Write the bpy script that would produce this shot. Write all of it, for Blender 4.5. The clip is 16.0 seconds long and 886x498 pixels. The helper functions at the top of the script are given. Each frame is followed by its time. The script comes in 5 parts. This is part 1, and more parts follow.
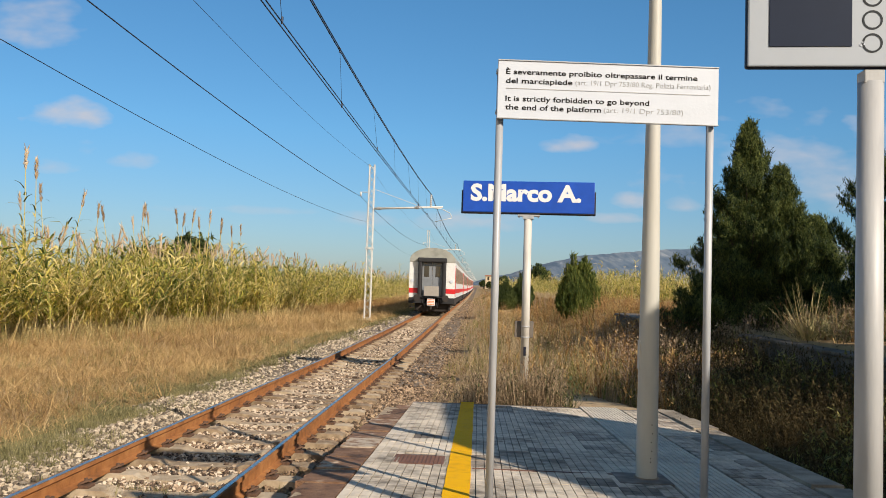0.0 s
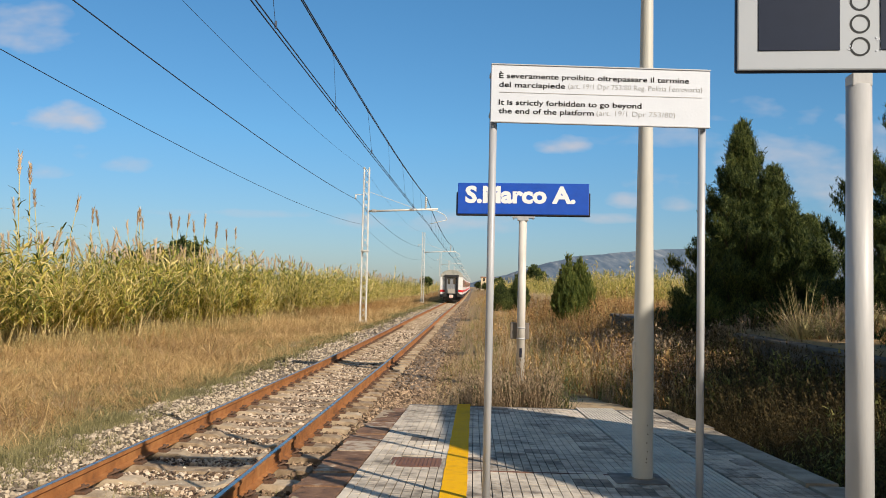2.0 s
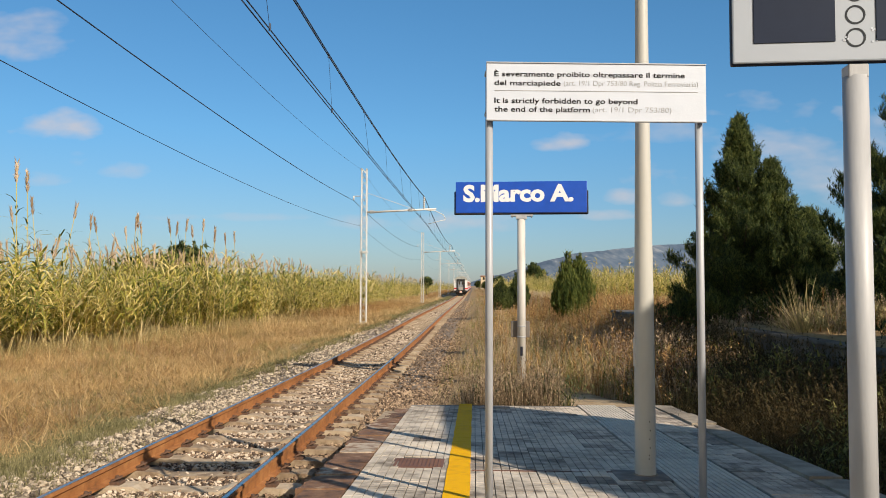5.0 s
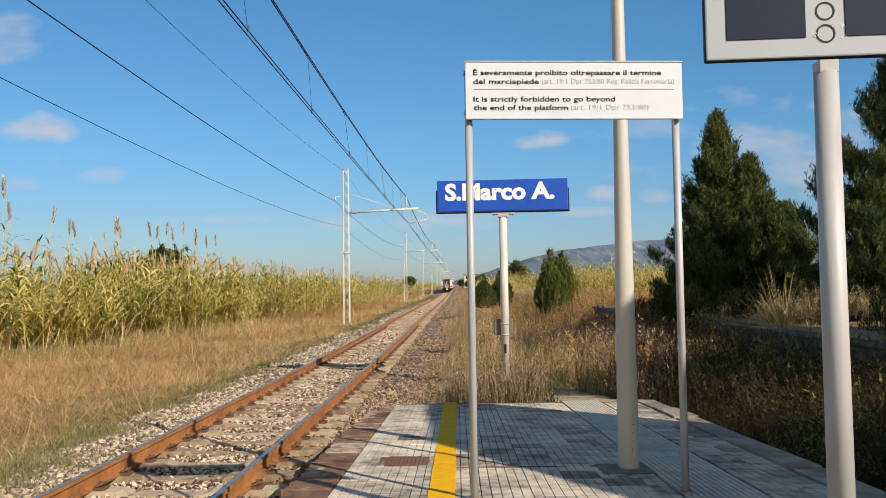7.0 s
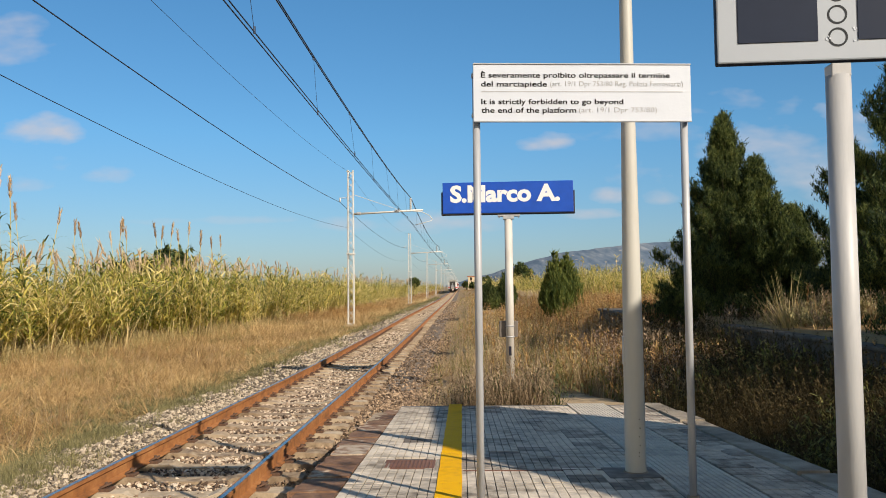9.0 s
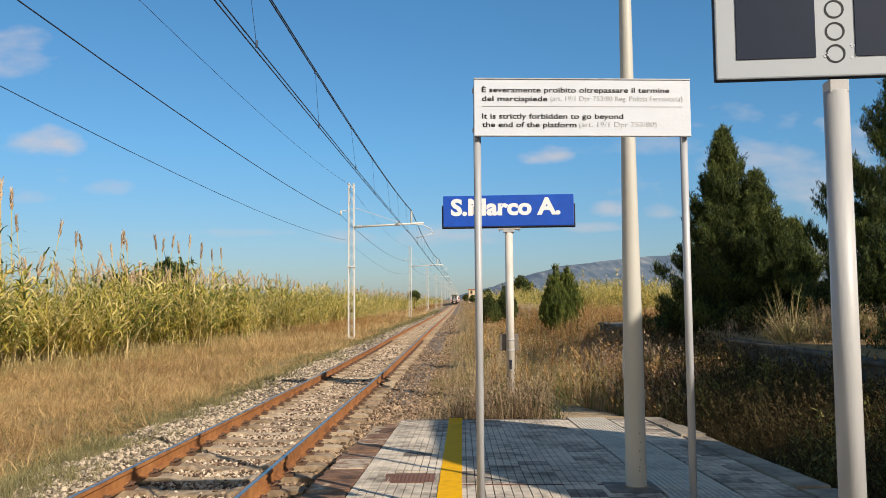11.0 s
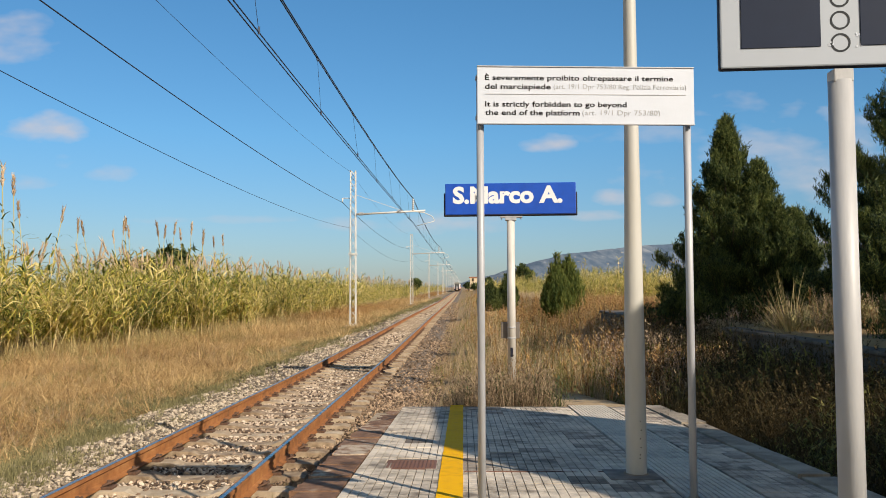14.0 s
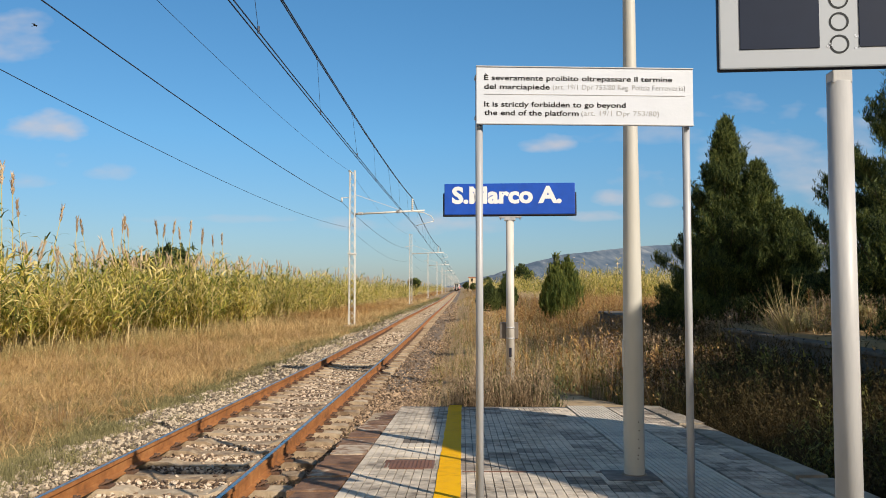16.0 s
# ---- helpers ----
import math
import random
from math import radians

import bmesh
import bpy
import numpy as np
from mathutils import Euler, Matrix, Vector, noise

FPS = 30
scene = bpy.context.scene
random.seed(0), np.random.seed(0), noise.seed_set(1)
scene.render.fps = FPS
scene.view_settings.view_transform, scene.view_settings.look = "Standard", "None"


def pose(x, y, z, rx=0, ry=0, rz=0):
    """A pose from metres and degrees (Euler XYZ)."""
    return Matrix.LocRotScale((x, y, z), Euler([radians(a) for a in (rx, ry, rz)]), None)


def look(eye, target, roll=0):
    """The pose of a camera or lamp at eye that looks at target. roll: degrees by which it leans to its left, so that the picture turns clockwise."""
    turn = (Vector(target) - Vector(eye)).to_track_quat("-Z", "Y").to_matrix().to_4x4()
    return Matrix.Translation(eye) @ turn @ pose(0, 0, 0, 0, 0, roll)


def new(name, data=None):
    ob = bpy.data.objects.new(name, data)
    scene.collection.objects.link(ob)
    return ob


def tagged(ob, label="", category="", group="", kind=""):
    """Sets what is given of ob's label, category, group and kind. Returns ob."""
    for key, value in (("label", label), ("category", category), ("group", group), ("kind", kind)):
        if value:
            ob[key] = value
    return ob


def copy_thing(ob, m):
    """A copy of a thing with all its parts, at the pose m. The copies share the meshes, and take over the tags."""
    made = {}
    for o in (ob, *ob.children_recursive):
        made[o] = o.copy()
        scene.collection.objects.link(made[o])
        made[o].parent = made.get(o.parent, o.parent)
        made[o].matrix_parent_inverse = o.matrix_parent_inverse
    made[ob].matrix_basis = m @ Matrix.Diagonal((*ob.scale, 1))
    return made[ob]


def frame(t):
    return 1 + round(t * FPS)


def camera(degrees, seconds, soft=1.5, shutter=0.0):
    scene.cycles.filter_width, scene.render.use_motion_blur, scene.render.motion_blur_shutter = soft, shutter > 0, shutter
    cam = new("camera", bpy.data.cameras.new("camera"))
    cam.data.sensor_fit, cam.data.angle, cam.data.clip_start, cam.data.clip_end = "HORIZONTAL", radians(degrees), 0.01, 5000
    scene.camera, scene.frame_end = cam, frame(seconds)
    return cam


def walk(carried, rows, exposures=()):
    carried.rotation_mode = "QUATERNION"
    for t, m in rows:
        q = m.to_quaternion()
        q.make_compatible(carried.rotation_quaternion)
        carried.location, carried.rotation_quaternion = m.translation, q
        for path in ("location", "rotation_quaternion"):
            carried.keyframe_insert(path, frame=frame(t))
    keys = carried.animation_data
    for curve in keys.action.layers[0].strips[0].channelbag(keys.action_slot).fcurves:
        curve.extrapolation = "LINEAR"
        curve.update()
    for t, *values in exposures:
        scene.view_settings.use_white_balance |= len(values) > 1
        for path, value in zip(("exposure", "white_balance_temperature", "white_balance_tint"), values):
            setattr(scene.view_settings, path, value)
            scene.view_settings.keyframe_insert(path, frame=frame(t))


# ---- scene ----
cam = camera(59.7, 16.0, soft=0.55)
PATH = [
    (0, (0.006, 0.008, 1.73), (-0.089, 2.004, 1.82), 1.8),
    (0.5, (0.009, 0.005, 1.731), (-0.066, 2.002, 1.821), 1.8),
    (1, (0.005, 0.003, 1.734), (-0.074, 1.999, 1.825), 1.6),
    (1.5, (0.005, -0.008, 1.736), (-0.077, 1.988, 1.83), 1.5),
    (2, (0.009, -0.016, 1.739), (-0.074, 1.98, 1.834), 1.3),
    (2.5, (0.009, -0.008, 1.74), (-0.075, 1.988, 1.834), 1.2),
    (3, (0.003, -0.003, 1.736), (-0.081, 1.993, 1.83), 1.3),
    (3.5, (0.007, -0.005, 1.74), (-0.082, 1.991, 1.835), 1.4),
    (4, (0.013, 0.0, 1.741), (-0.075, 1.995, 1.838), 0.5),
    (6.3, (0.014, -0.016, 1.736), (-0.058, 1.981, 1.826), -0.1),
    (6.5, (0.015, -0.021, 1.735), (-0.033, 1.976, 1.826), -0.2),
    (7, (0.02, -0.024, 1.736), (-0.016, 1.973, 1.828), -0.8),
    (7.5, (0.015, -0.021, 1.739), (-0.018, 1.977, 1.827), -0.9),
    (8, (0.007, -0.016, 1.741), (-0.027, 1.982, 1.835), -0.9),
    (8.5, (0.005, -0.015, 1.738), (-0.042, 1.982, 1.829), -0.8),
    (9, (0.002, -0.013, 1.744), (-0.045, 1.985, 1.84), -0.6),
    (9.5, (0.001, -0.016, 1.749), (-0.049, 1.98, 1.874), -0.6),
    (12, (0.002, -0.03, 1.744), (-0.047, 1.965, 1.874), -0.3),
    (12.5, (0.002, -0.031, 1.745), (-0.051, 1.965, 1.86), -0.3),
    (13, (-0.003, -0.037, 1.747), (-0.054, 1.96, 1.858), -0.3),
    (13.5, (-0.002, -0.036, 1.747), (-0.051, 1.961, 1.847), -0.2),
    (14, (-0.004, -0.034, 1.746), (-0.056, 1.962, 1.844), -0.2),
    (14.5, (-0.005, -0.029, 1.742), (-0.053, 1.968, 1.841), -0.1),
    (15, (-0.002, -0.034, 1.746), (-0.053, 1.963, 1.844), 0.0),
    (15.5, (0.0, -0.032, 1.746), (-0.051, 1.965, 1.841), 0.1),
    (16, (0.0, -0.033, 1.746), (-0.05, 1.964, 1.844), 0.0),
]
walk(cam, [(t, look(eye, target, roll)) for t, eye, target, roll in PATH])

# ---- light ----
SUN = Vector((0.605, -0.61, 0.515)).normalized()
sun = new("sun", bpy.data.lights.new("sun", "SUN"))
sun.data.energy, sun.data.angle, sun.data.color = 5.0, radians(0.5), (1.0, 0.885, 0.75)
sun.matrix_world = look(SUN * 60, (0, 0, 0))
scene.view_settings.exposure = 0.15

world = bpy.data.worlds.new("world")
scene.world = world
world.use_nodes = True


class Nodes:
    """Short way to write node trees."""

    def __init__(self, tree):
        self.tree = tree
        tree.nodes.clear()

    def add(self, kind, ins=()):
        n = self.tree.nodes.new(kind)
        if kind == "ShaderNodeMix":
            n.data_type = "RGBA"
        for k, v in dict(ins).items():
            s = n.inputs[k]
            if isinstance(v, bpy.types.NodeSocket):
                self.tree.links.new(v, s)
            else:
                s.default_value = v
        return n

    def math(self, op, a, b=0.0, c=0.0, clamp=False):
        n = self.add("ShaderNodeMath", {0: a, 1: b, 2: c})
        n.operation, n.use_clamp = op, clamp
        return n.outputs[0]

    def mix(self, f, a, b):
        n = self.add("ShaderNodeMix", {0: f, 6: a, 7: b})
        return n.outputs[2]

    def ramp(self, f, stops):
        n = self.add("ShaderNodeValToRGB", {0: f})
        e = n.color_ramp.elements
        while len(e) < len(stops):
            e.new(0.5)
        for el, (p, col) in zip(e, stops):
            el.position, el.color = p, (*col, 1.0) if len(col) == 3 else col
        return n.outputs[0]

    def noise(self, vec, scale, detail=4.0, rough=0.55):
        return self.add("ShaderNodeTexNoise", {"Vector": vec, "Scale": scale, "Detail": detail, "Roughness": rough}).outputs[0]


def make_sky():
    n = Nodes(world.node_tree)
    sky = n.add("ShaderNodeTexSky")
    sky.sky_type, sky.sun_disc, sky.sun_elevation, sky.sun_rotation = "NISHITA", False, radians(31), radians(152)
    sky.air_density, sky.dust_density, sky.ozone_density = 1.0, 0.3, 1.6
    tc = n.add("ShaderNodeTexCoord").outputs["Generated"]
    xyz = n.add("ShaderNodeSeparateXYZ", {0: tc}).outputs
    ahead = n.math("MAXIMUM", xyz[1], 0.08)
    u, v = n.math("DIVIDE", xyz[0], ahead), n.math("DIVIDE", xyz[2], ahead)
    uv = n.add("ShaderNodeCombineXYZ", {0: u, 1: n.math("MULTIPLY", v, 2.2), 2: 0.0}).outputs[0]
    warp = n.math("MULTIPLY_ADD", n.noise(uv, 12.0, 3.5, 0.5), 4.4, -2.2)
    puff = n.noise(uv, 26.0, 3.0, 0.5)
    total = None
    # low puffs of cloud over the sea and the hills: direction (across, up), half width, half height, density
    for cu, cv, ru, rv, k in ((-0.555, 0.207, 0.058, 0.030, 0.80), (-0.60, 0.325, 0.075, 0.052, 0.55), (-0.465, 0.150, 0.042, 0.017, 0.55),
                              (-0.53, 0.163, 0.036, 0.017, 0.5), (-0.565, 0.140, 0.038, 0.017, 0.55), (0.112, 0.184, 0.040, 0.019, 0.85),
                              (0.19, 0.112, 0.030, 0.013, 0.75), (0.262, 0.110, 0.03, 0.016, 0.6), (0.16, 0.090, 0.05, 0.010, 0.6),
                              (0.42, 0.165, 0.20, 0.080, 0.55), (0.24, 0.195, 0.10, 0.026, 0.40), (-0.03, 0.082, 0.11, 0.022, 0.55),
                              (0.47, 0.218, 0.030, 0.018, 0.9), (-0.30, 0.088, 0.13, 0.008, 0.35), (-0.15, 0.080, 0.07, 0.014, 0.4)):
        du = n.math("DIVIDE", n.math("SUBTRACT", u, cu), ru)
        dv = n.math("DIVIDE", n.math("SUBTRACT", v, cv), rv)
        # flat below, heaped above
        dv = n.math("MULTIPLY", dv, n.math("MULTIPLY_ADD", n.math("LESS_THAN", dv, 0.0), 0.45, 1.0))
        r2 = n.math("ADD", n.math("MULTIPLY", du, du), n.math("MULTIPLY", dv, dv))
        body = n.math("SUBTRACT", 0.75, n.math("ADD", r2, warp))
        m = n.math("MULTIPLY", n.math("MULTIPLY", body, 0.75, clamp=True), k)
        total = m if total is None else n.math("MAXIMUM", total, m)
    mask = n.math("MULTIPLY", total, n.math("MULTIPLY_ADD", puff, 1.0, 0.4, clamp=True))
    mask = n.math("MULTIPLY", mask, n.math("GREATER_THAN", xyz[1], 0.1))
    # clear blue ahead, away from the sun; unseen sky behind tinted to warm the shade
    up = n.ramp(n.math("MULTIPLY", n.math("MAXIMUM", xyz[2], 0.0), 2.2, clamp=True), [(0.0, (0.40, 0.475, 0.65)), (0.16, (0.44, 0.59, 0.755)), (0.42, (0.44, 0.765, 0.955)), (1.0, (0.45, 0.89, 1.10))])
    back = n.math("MULTIPLY_ADD", xyz[1], -1.2, 0.25, clamp=True)
    tint = n.add("ShaderNodeMix", {0: 1.0, 6: sky.outputs[0], 7: n.mix(back, up, (1.25, 0.97, 0.72, 1))})
    tint.blend_type = "MULTIPLY"
    cloud = n.mix(mask, tint.outputs[2], (5.4, 5.2, 5.45, 1))
    bg = n.add("ShaderNodeBackground", {0: cloud, 1: 0.103})
    n.add("ShaderNodeOutputWorld", {0: bg.outputs[0]})


make_sky()

# ---- materials ----
MATS = {}


def surface(name, colours, scale=8.0, rough=0.7, metal=0.0, bump=0.2, bump_scale=60.0, island=0.0, stain=0.35, leaf=0.0,
            streak=(1, 1, 1), spec=0.5, piece=0.0, coat=0.0):
    """A procedural surface: colours spread by noise at two scales, relief, and variation from piece to piece."""
    m = bpy.data.materials.new(name)
    m.use_nodes = True
    n = Nodes(m.node_tree)
    pos = n.add("ShaderNodeNewGeometry").outputs["Position"] if piece else n.add("ShaderNodeTexCoord").outputs["Object"]
    if streak != (1, 1, 1):
        pos = n.add("ShaderNodeMapping", {0: pos, 3: streak}).outputs[0]
    a, b = n.noise(pos, scale, 5.0), n.noise(pos, scale * 0.17, 3.0)
    f = n.math("ADD", n.math("MULTIPLY", n.math("SUBTRACT", a, 0.5), 1.3), n.math("MULTIPLY_ADD", n.math("SUBTRACT", b, 0.5), stain * 3, 0.5))
    if island:
        r = n.add("ShaderNodeNewGeometry").outputs["Random Per Island"]
        f = n.math("MULTIPLY_ADD", n.math("SUBTRACT", r, 0.5), island, f)
    if piece:
        r = n.add("ShaderNodeObjectInfo").outputs["Random"]
        f = n.math("MULTIPLY_ADD", n.math("SUBTRACT", r, 0.5), piece, f)
    k = len(colours) - 1
    col = n.ramp(f, [(0.12 + 0.76 * i / max(1, k), c) for i, c in enumerate(colours)])
    ins = {"Base Color": col, "Metallic": metal, "Specular IOR Level": spec, "Coat Weight": coat,
           "Roughness": n.math("MULTIPLY_ADD", a, 0.3, rough - 0.15, clamp=True)}
    if bump:
        h = n.noise(pos, bump_scale, 4.0, 0.6)
        ins["Normal"] = n.add("ShaderNodeBump", {"Strength": bump, "Distance": 0.02, "Height": h}).outputs[0]
    out = n.add("ShaderNodeBsdfPrincipled", ins).outputs[0]
    if leaf:
        tr = n.add("ShaderNodeBsdfTranslucent", {0: col}).outputs[0]
        out = n.add("ShaderNodeMixShader", {0: leaf, 1: out, 2: tr}).outputs[0]
    n.add("ShaderNodeOutputMaterial", {0: out})
    MATS[name] = m
    return m


def plain(name, colour, rough=0.5, metal=0.0, var=0.12, **k):
    lo, hi = [tuple(max(0.0, c * (1 + s * var)) for c in colour) for s in (-1, 1)]
    return surface(name, (lo, colour, hi), rough=rough, metal=metal, **{"bump": 0.05, **k})


soil = surface("soil", ((0.205, 0.135, 0.063), (0.326, 0.22, 0.10), (0.436, 0.30, 0.145)), 3.0, 0.95, bump=0.8, bump_scale=25)
ballast_bed = surface("ballast_bed", ((0.05, 0.037, 0.025), (0.18, 0.135, 0.09), (0.42, 0.33, 0.23)), 18, 0.9, bump=1.0, bump_scale=30)
stone_tan = surface("stone_tan", ((0.10, 0.065, 0.042), (0.24, 0.16, 0.098), (0.40, 0.29, 0.19), (0.53, 0.41, 0.29), (0.66, 0.54, 0.40)), 6, 0.85, bump=0.3, bump_scale=40, island=1.3, stain=0.3)
stone_dark = surface("stone_dark", ((0.081, 0.052, 0.029), (0.172, 0.113, 0.066), (0.277, 0.187, 0.115), (0.461, 0.327, 0.202)), 6, 0.85, bump=0.3, bump_scale=40, island=0.9, stain=0.3)
stone = surface("stone", ((0.133, 0.103, 0.070), (0.299, 0.238, 0.167), (0.420, 0.340, 0.238), (0.576, 0.472, 0.339)), 6, 0.85, bump=0.3, bump_scale=40, island=1.15, stain=0.2)
rust = surface("rust", ((0.165, 0.066, 0.020), (0.325, 0.13, 0.036), (0.43, 0.195, 0.062)), 9, 0.8, bump=0.3, bump_scale=90)
old_iron = surface("old_iron", ((0.05, 0.028, 0.018), (0.11, 0.06, 0.035), (0.18, 0.09, 0.05)), 20, 0.85, bump=0.3)
steel = plain("steel", (0.42, 0.40, 0.38), 0.28, 0.9)
old_concrete = surface("old_concrete", ((0.20, 0.135, 0.078), (0.40, 0.30, 0.19), (0.56, 0.45, 0.31)), 9, 0.9, bump=0.4, piece=0.35)
tile_mat = surface("tile_grey", ((0.20, 0.165, 0.125), (0.45, 0.385, 0.30), (0.65, 0.56, 0.44), (0.74, 0.645, 0.51)), 9, 0.85, bump=0.25, bump_scale=120, piece=0.2, stain=0.55)
tile_worn = surface("tile_worn", ((0.16, 0.13, 0.10), (0.36, 0.30, 0.235), (0.60, 0.51, 0.40)), 7, 0.9, bump=0.3, bump_scale=120, piece=0.15, stain=0.8)
joint_mat = surface("joint_dark", ((0.13, 0.12, 0.11), (0.22, 0.205, 0.18)), 20, 0.95)
tactile_mat = surface("tactile", ((0.447, 0.398, 0.328), (0.624, 0.561, 0.455), (0.706, 0.636, 0.519)), 10, 0.85, piece=0.2)
kerb_mat = surface("kerb_brown", ((0.080, 0.042, 0.024), (0.19, 0.098, 0.052), (0.27, 0.15, 0.083), (0.55, 0.44, 0.32)), 11, 0.88, bump=0.7, piece=0.5)
platform_concrete = surface("platform_concrete", ((0.17, 0.137, 0.102), (0.30, 0.248, 0.18), (0.46, 0.385, 0.285)), 6, 0.9, bump=0.8, bump_scale=40, stain=0.9)
patch_mat = surface("cement_patch", ((0.13, 0.11, 0.09), (0.22, 0.19, 0.16), (0.33, 0.30, 0.27)), 9, 0.95, bump=0.6)
yellow_paint = surface("yellow_paint", ((0.72, 0.36, 0.002), (0.88, 0.46, 0.002), (0.90, 0.50, 0.004)), 14, 0.8, bump=0.15, bump_scale=150, spec=0.15)
cover_mat = surface("iron_cover", ((0.12, 0.06, 0.04), (0.20, 0.10, 0.07)), 10, 0.8, bump=0.3)
white_enamel = plain("white_enamel", (0.61, 0.65, 0.71), 0.4, var=0.03, coat=0.2)
# side windows: the tan mirrored from the reeds is put into the base colour
tan_reflection_glass = plain("tan_reflection_glass", (0.20, 0.125, 0.08), 0.3)
dry_stalk = surface("dry_stalk", ((0.25, 0.168, 0.095), (0.50, 0.36, 0.21), (0.74, 0.56, 0.345)), 0.5, 0.85, bump=0, island=0.8, leaf=0.3)
pale_olive = surface("pale_olive", ((0.22, 0.185, 0.072), (0.47, 0.38, 0.16), (0.72, 0.565, 0.275)), 0.5, 0.85, bump=0, island=0.8, leaf=0.3)
black_ink = plain("black_ink", (0.010, 0.009, 0.009), 0.7, spec=0.1)
grey_ink = plain("grey_ink", (0.40, 0.40, 0.40), 0.5)
galvanised = surface("galvanised", ((0.33, 0.34, 0.355), (0.44, 0.45, 0.465), (0.51, 0.52, 0.535)), 20, 0.5, 0.12, bump=0.05, streak=(1, 1, 0.15))
cream_paint = surface("cream_paint", ((0.44, 0.425, 0.365), (0.52, 0.505, 0.445), (0.56, 0.545, 0.49)), 6, 0.5, bump=0.05, streak=(1, 1, 0.2))
pale_paint = surface("pale_paint", ((0.329, 0.329, 0.329), (0.457, 0.457, 0.452), (0.529, 0.529, 0.520)), 9, 0.45, bump=0.06, streak=(1, 1, 0.2))
white_post = surface("white_post", ((0.44, 0.41, 0.36), (0.60, 0.57, 0.52), (0.66, 0.63, 0.58)), 9, 0.5, bump=0.06, streak=(1, 1, 0.2))
sign_blue = plain("sign_blue", (0.004, 0.072, 0.46), 0.4, var=0.1)
dark_frame = plain("dark_frame", (0.012, 0.014, 0.03), 0.5)
sign_white = plain("sign_white", (0.80, 0.80, 0.80), 0.5, var=0.03)
panel_grey = plain("panel_grey", (0.375, 0.412, 0.455), 0.55, var=0.04, bump=0.02)
screen_dark = plain("screen_dark", (0.018, 0.026, 0.048), 0.5, var=0.1, stain=0.1, bump=0, spec=0.12)
ring_dark = plain("ring_dark", (0.028, 0.032, 0.036), 0.6, spec=0.2)
mast_paint = surface("mast_paint", ((0.468, 0.459, 0.423), (0.612, 0.603, 0.567), (0.666, 0.657, 0.630)), 5, 0.6, bump=0.05)
wire_mat = plain("wire_dark", (0.028, 0.042, 0.075), 0.5, 0.3)
train_white = plain("train_white", (0.72, 0.72, 0.70), 0.45, stain=0.2)
train_red = plain("train_red", (0.62, 0.02, 0.025), 0.45)
train_roof = surface("train_roof", ((0.22, 0.23, 0.20), (0.33, 0.33, 0.29), (0.38, 0.38, 0.34)), 2, 0.6, bump=0.05)
train_dark = plain("train_dark", (0.018, 0.018, 0.02), 0.7)
train_grey = plain("train_grey", (0.20, 0.215, 0.235), 0.45)
box_grey = plain("box_grey", (0.17, 0.145, 0.12), 0.6)
plate_tan = plain("plate_tan", (0.34, 0.31, 0.27), 0.6)
feather = plain("feather", (0.02, 0.02, 0.022), 0.7)
train_reflection_band = plain("train_reflection_band", (0.34, 0.22, 0.14), 0.4)
train_under = surface("train_under", ((0.02, 0.018, 0.016), (0.06, 0.045, 0.035)), 4, 0.85)
window_glass = plain("window_glass", (0.015, 0.018, 0.022), 0.08, spec=0.8)
hatch_orange = plain("hatch_orange", (0.75, 0.22, 0.05), 0.5)
meadow_green = surface("meadow_green", ((0.13, 0.12, 0.035), (0.28, 0.24, 0.08), (0.48, 0.38, 0.16)), 0.6, 0.85, bump=0, island=0.8, leaf=0.3)
straw = surface("straw", ((0.27, 0.165, 0.066), (0.52, 0.345, 0.145), (0.75, 0.54, 0.26)), 0.35, 0.85, bump=0, island=0.8, leaf=0.3, stain=0.5)
red_weed = surface("red_weed", ((0.20, 0.105, 0.045), (0.43, 0.24, 0.085), (0.65, 0.42, 0.15)), 0.5, 0.85, bump=0, island=0.8, leaf=0.25)
grey_green_weed = surface("grey_green_weed", ((0.14, 0.13, 0.055), (0.28, 0.25, 0.105), (0.45, 0.38, 0.18)), 0.6, 0.85, bump=0, island=0.8, leaf=0.3)
green_weed = surface("green_weed", ((0.081, 0.094, 0.022), (0.200, 0.205, 0.048), (0.374, 0.322, 0.098)), 0.6, 0.8, bump=0, island=0.8, leaf=0.3)
dull_weed = surface("dull_weed", ((0.15, 0.105, 0.06), (0.34, 0.245, 0.145), (0.58, 0.43, 0.265)), 0.6, 0.85, bump=0, island=0.8, leaf=0.25)
dead_wood = surface("dead_wood", ((0.19, 0.13, 0.09), (0.40, 0.28, 0.195), (0.62, 0.47, 0.35)), 0.6, 0.85, bump=0, island=0.8, leaf=0.15)
dark_leaf = surface("dark_leaf", ((0.03, 0.04, 0.012), (0.075, 0.09, 0.028), (0.16, 0.16, 0.055)), 0.8, 0.7, bump=0, island=0.8, leaf=0.2)
# leaf colours darkened to hold part of the shade below the dock
shaded_bramble = surface("shaded_bramble", ((0.028, 0.024, 0.010), (0.066, 0.053, 0.023), (0.125, 0.088, 0.04)), 0.8, 0.75, bump=0, island=0.8, leaf=0.2, spec=0.08)
reed_green = surface("reed_green", ((0.115, 0.145, 0.022), (0.39, 0.39, 0.065), (0.72, 0.58, 0.13), (0.85, 0.72, 0.31)), 0.3, 0.6, bump=0, island=0.9, leaf=0.42)
reed_stem = surface("reed_stem", ((0.42, 0.30, 0.10), (0.62, 0.47, 0.20), (0.80, 0.64, 0.34)), 1.0, 0.6, bump=0, island=0.8)
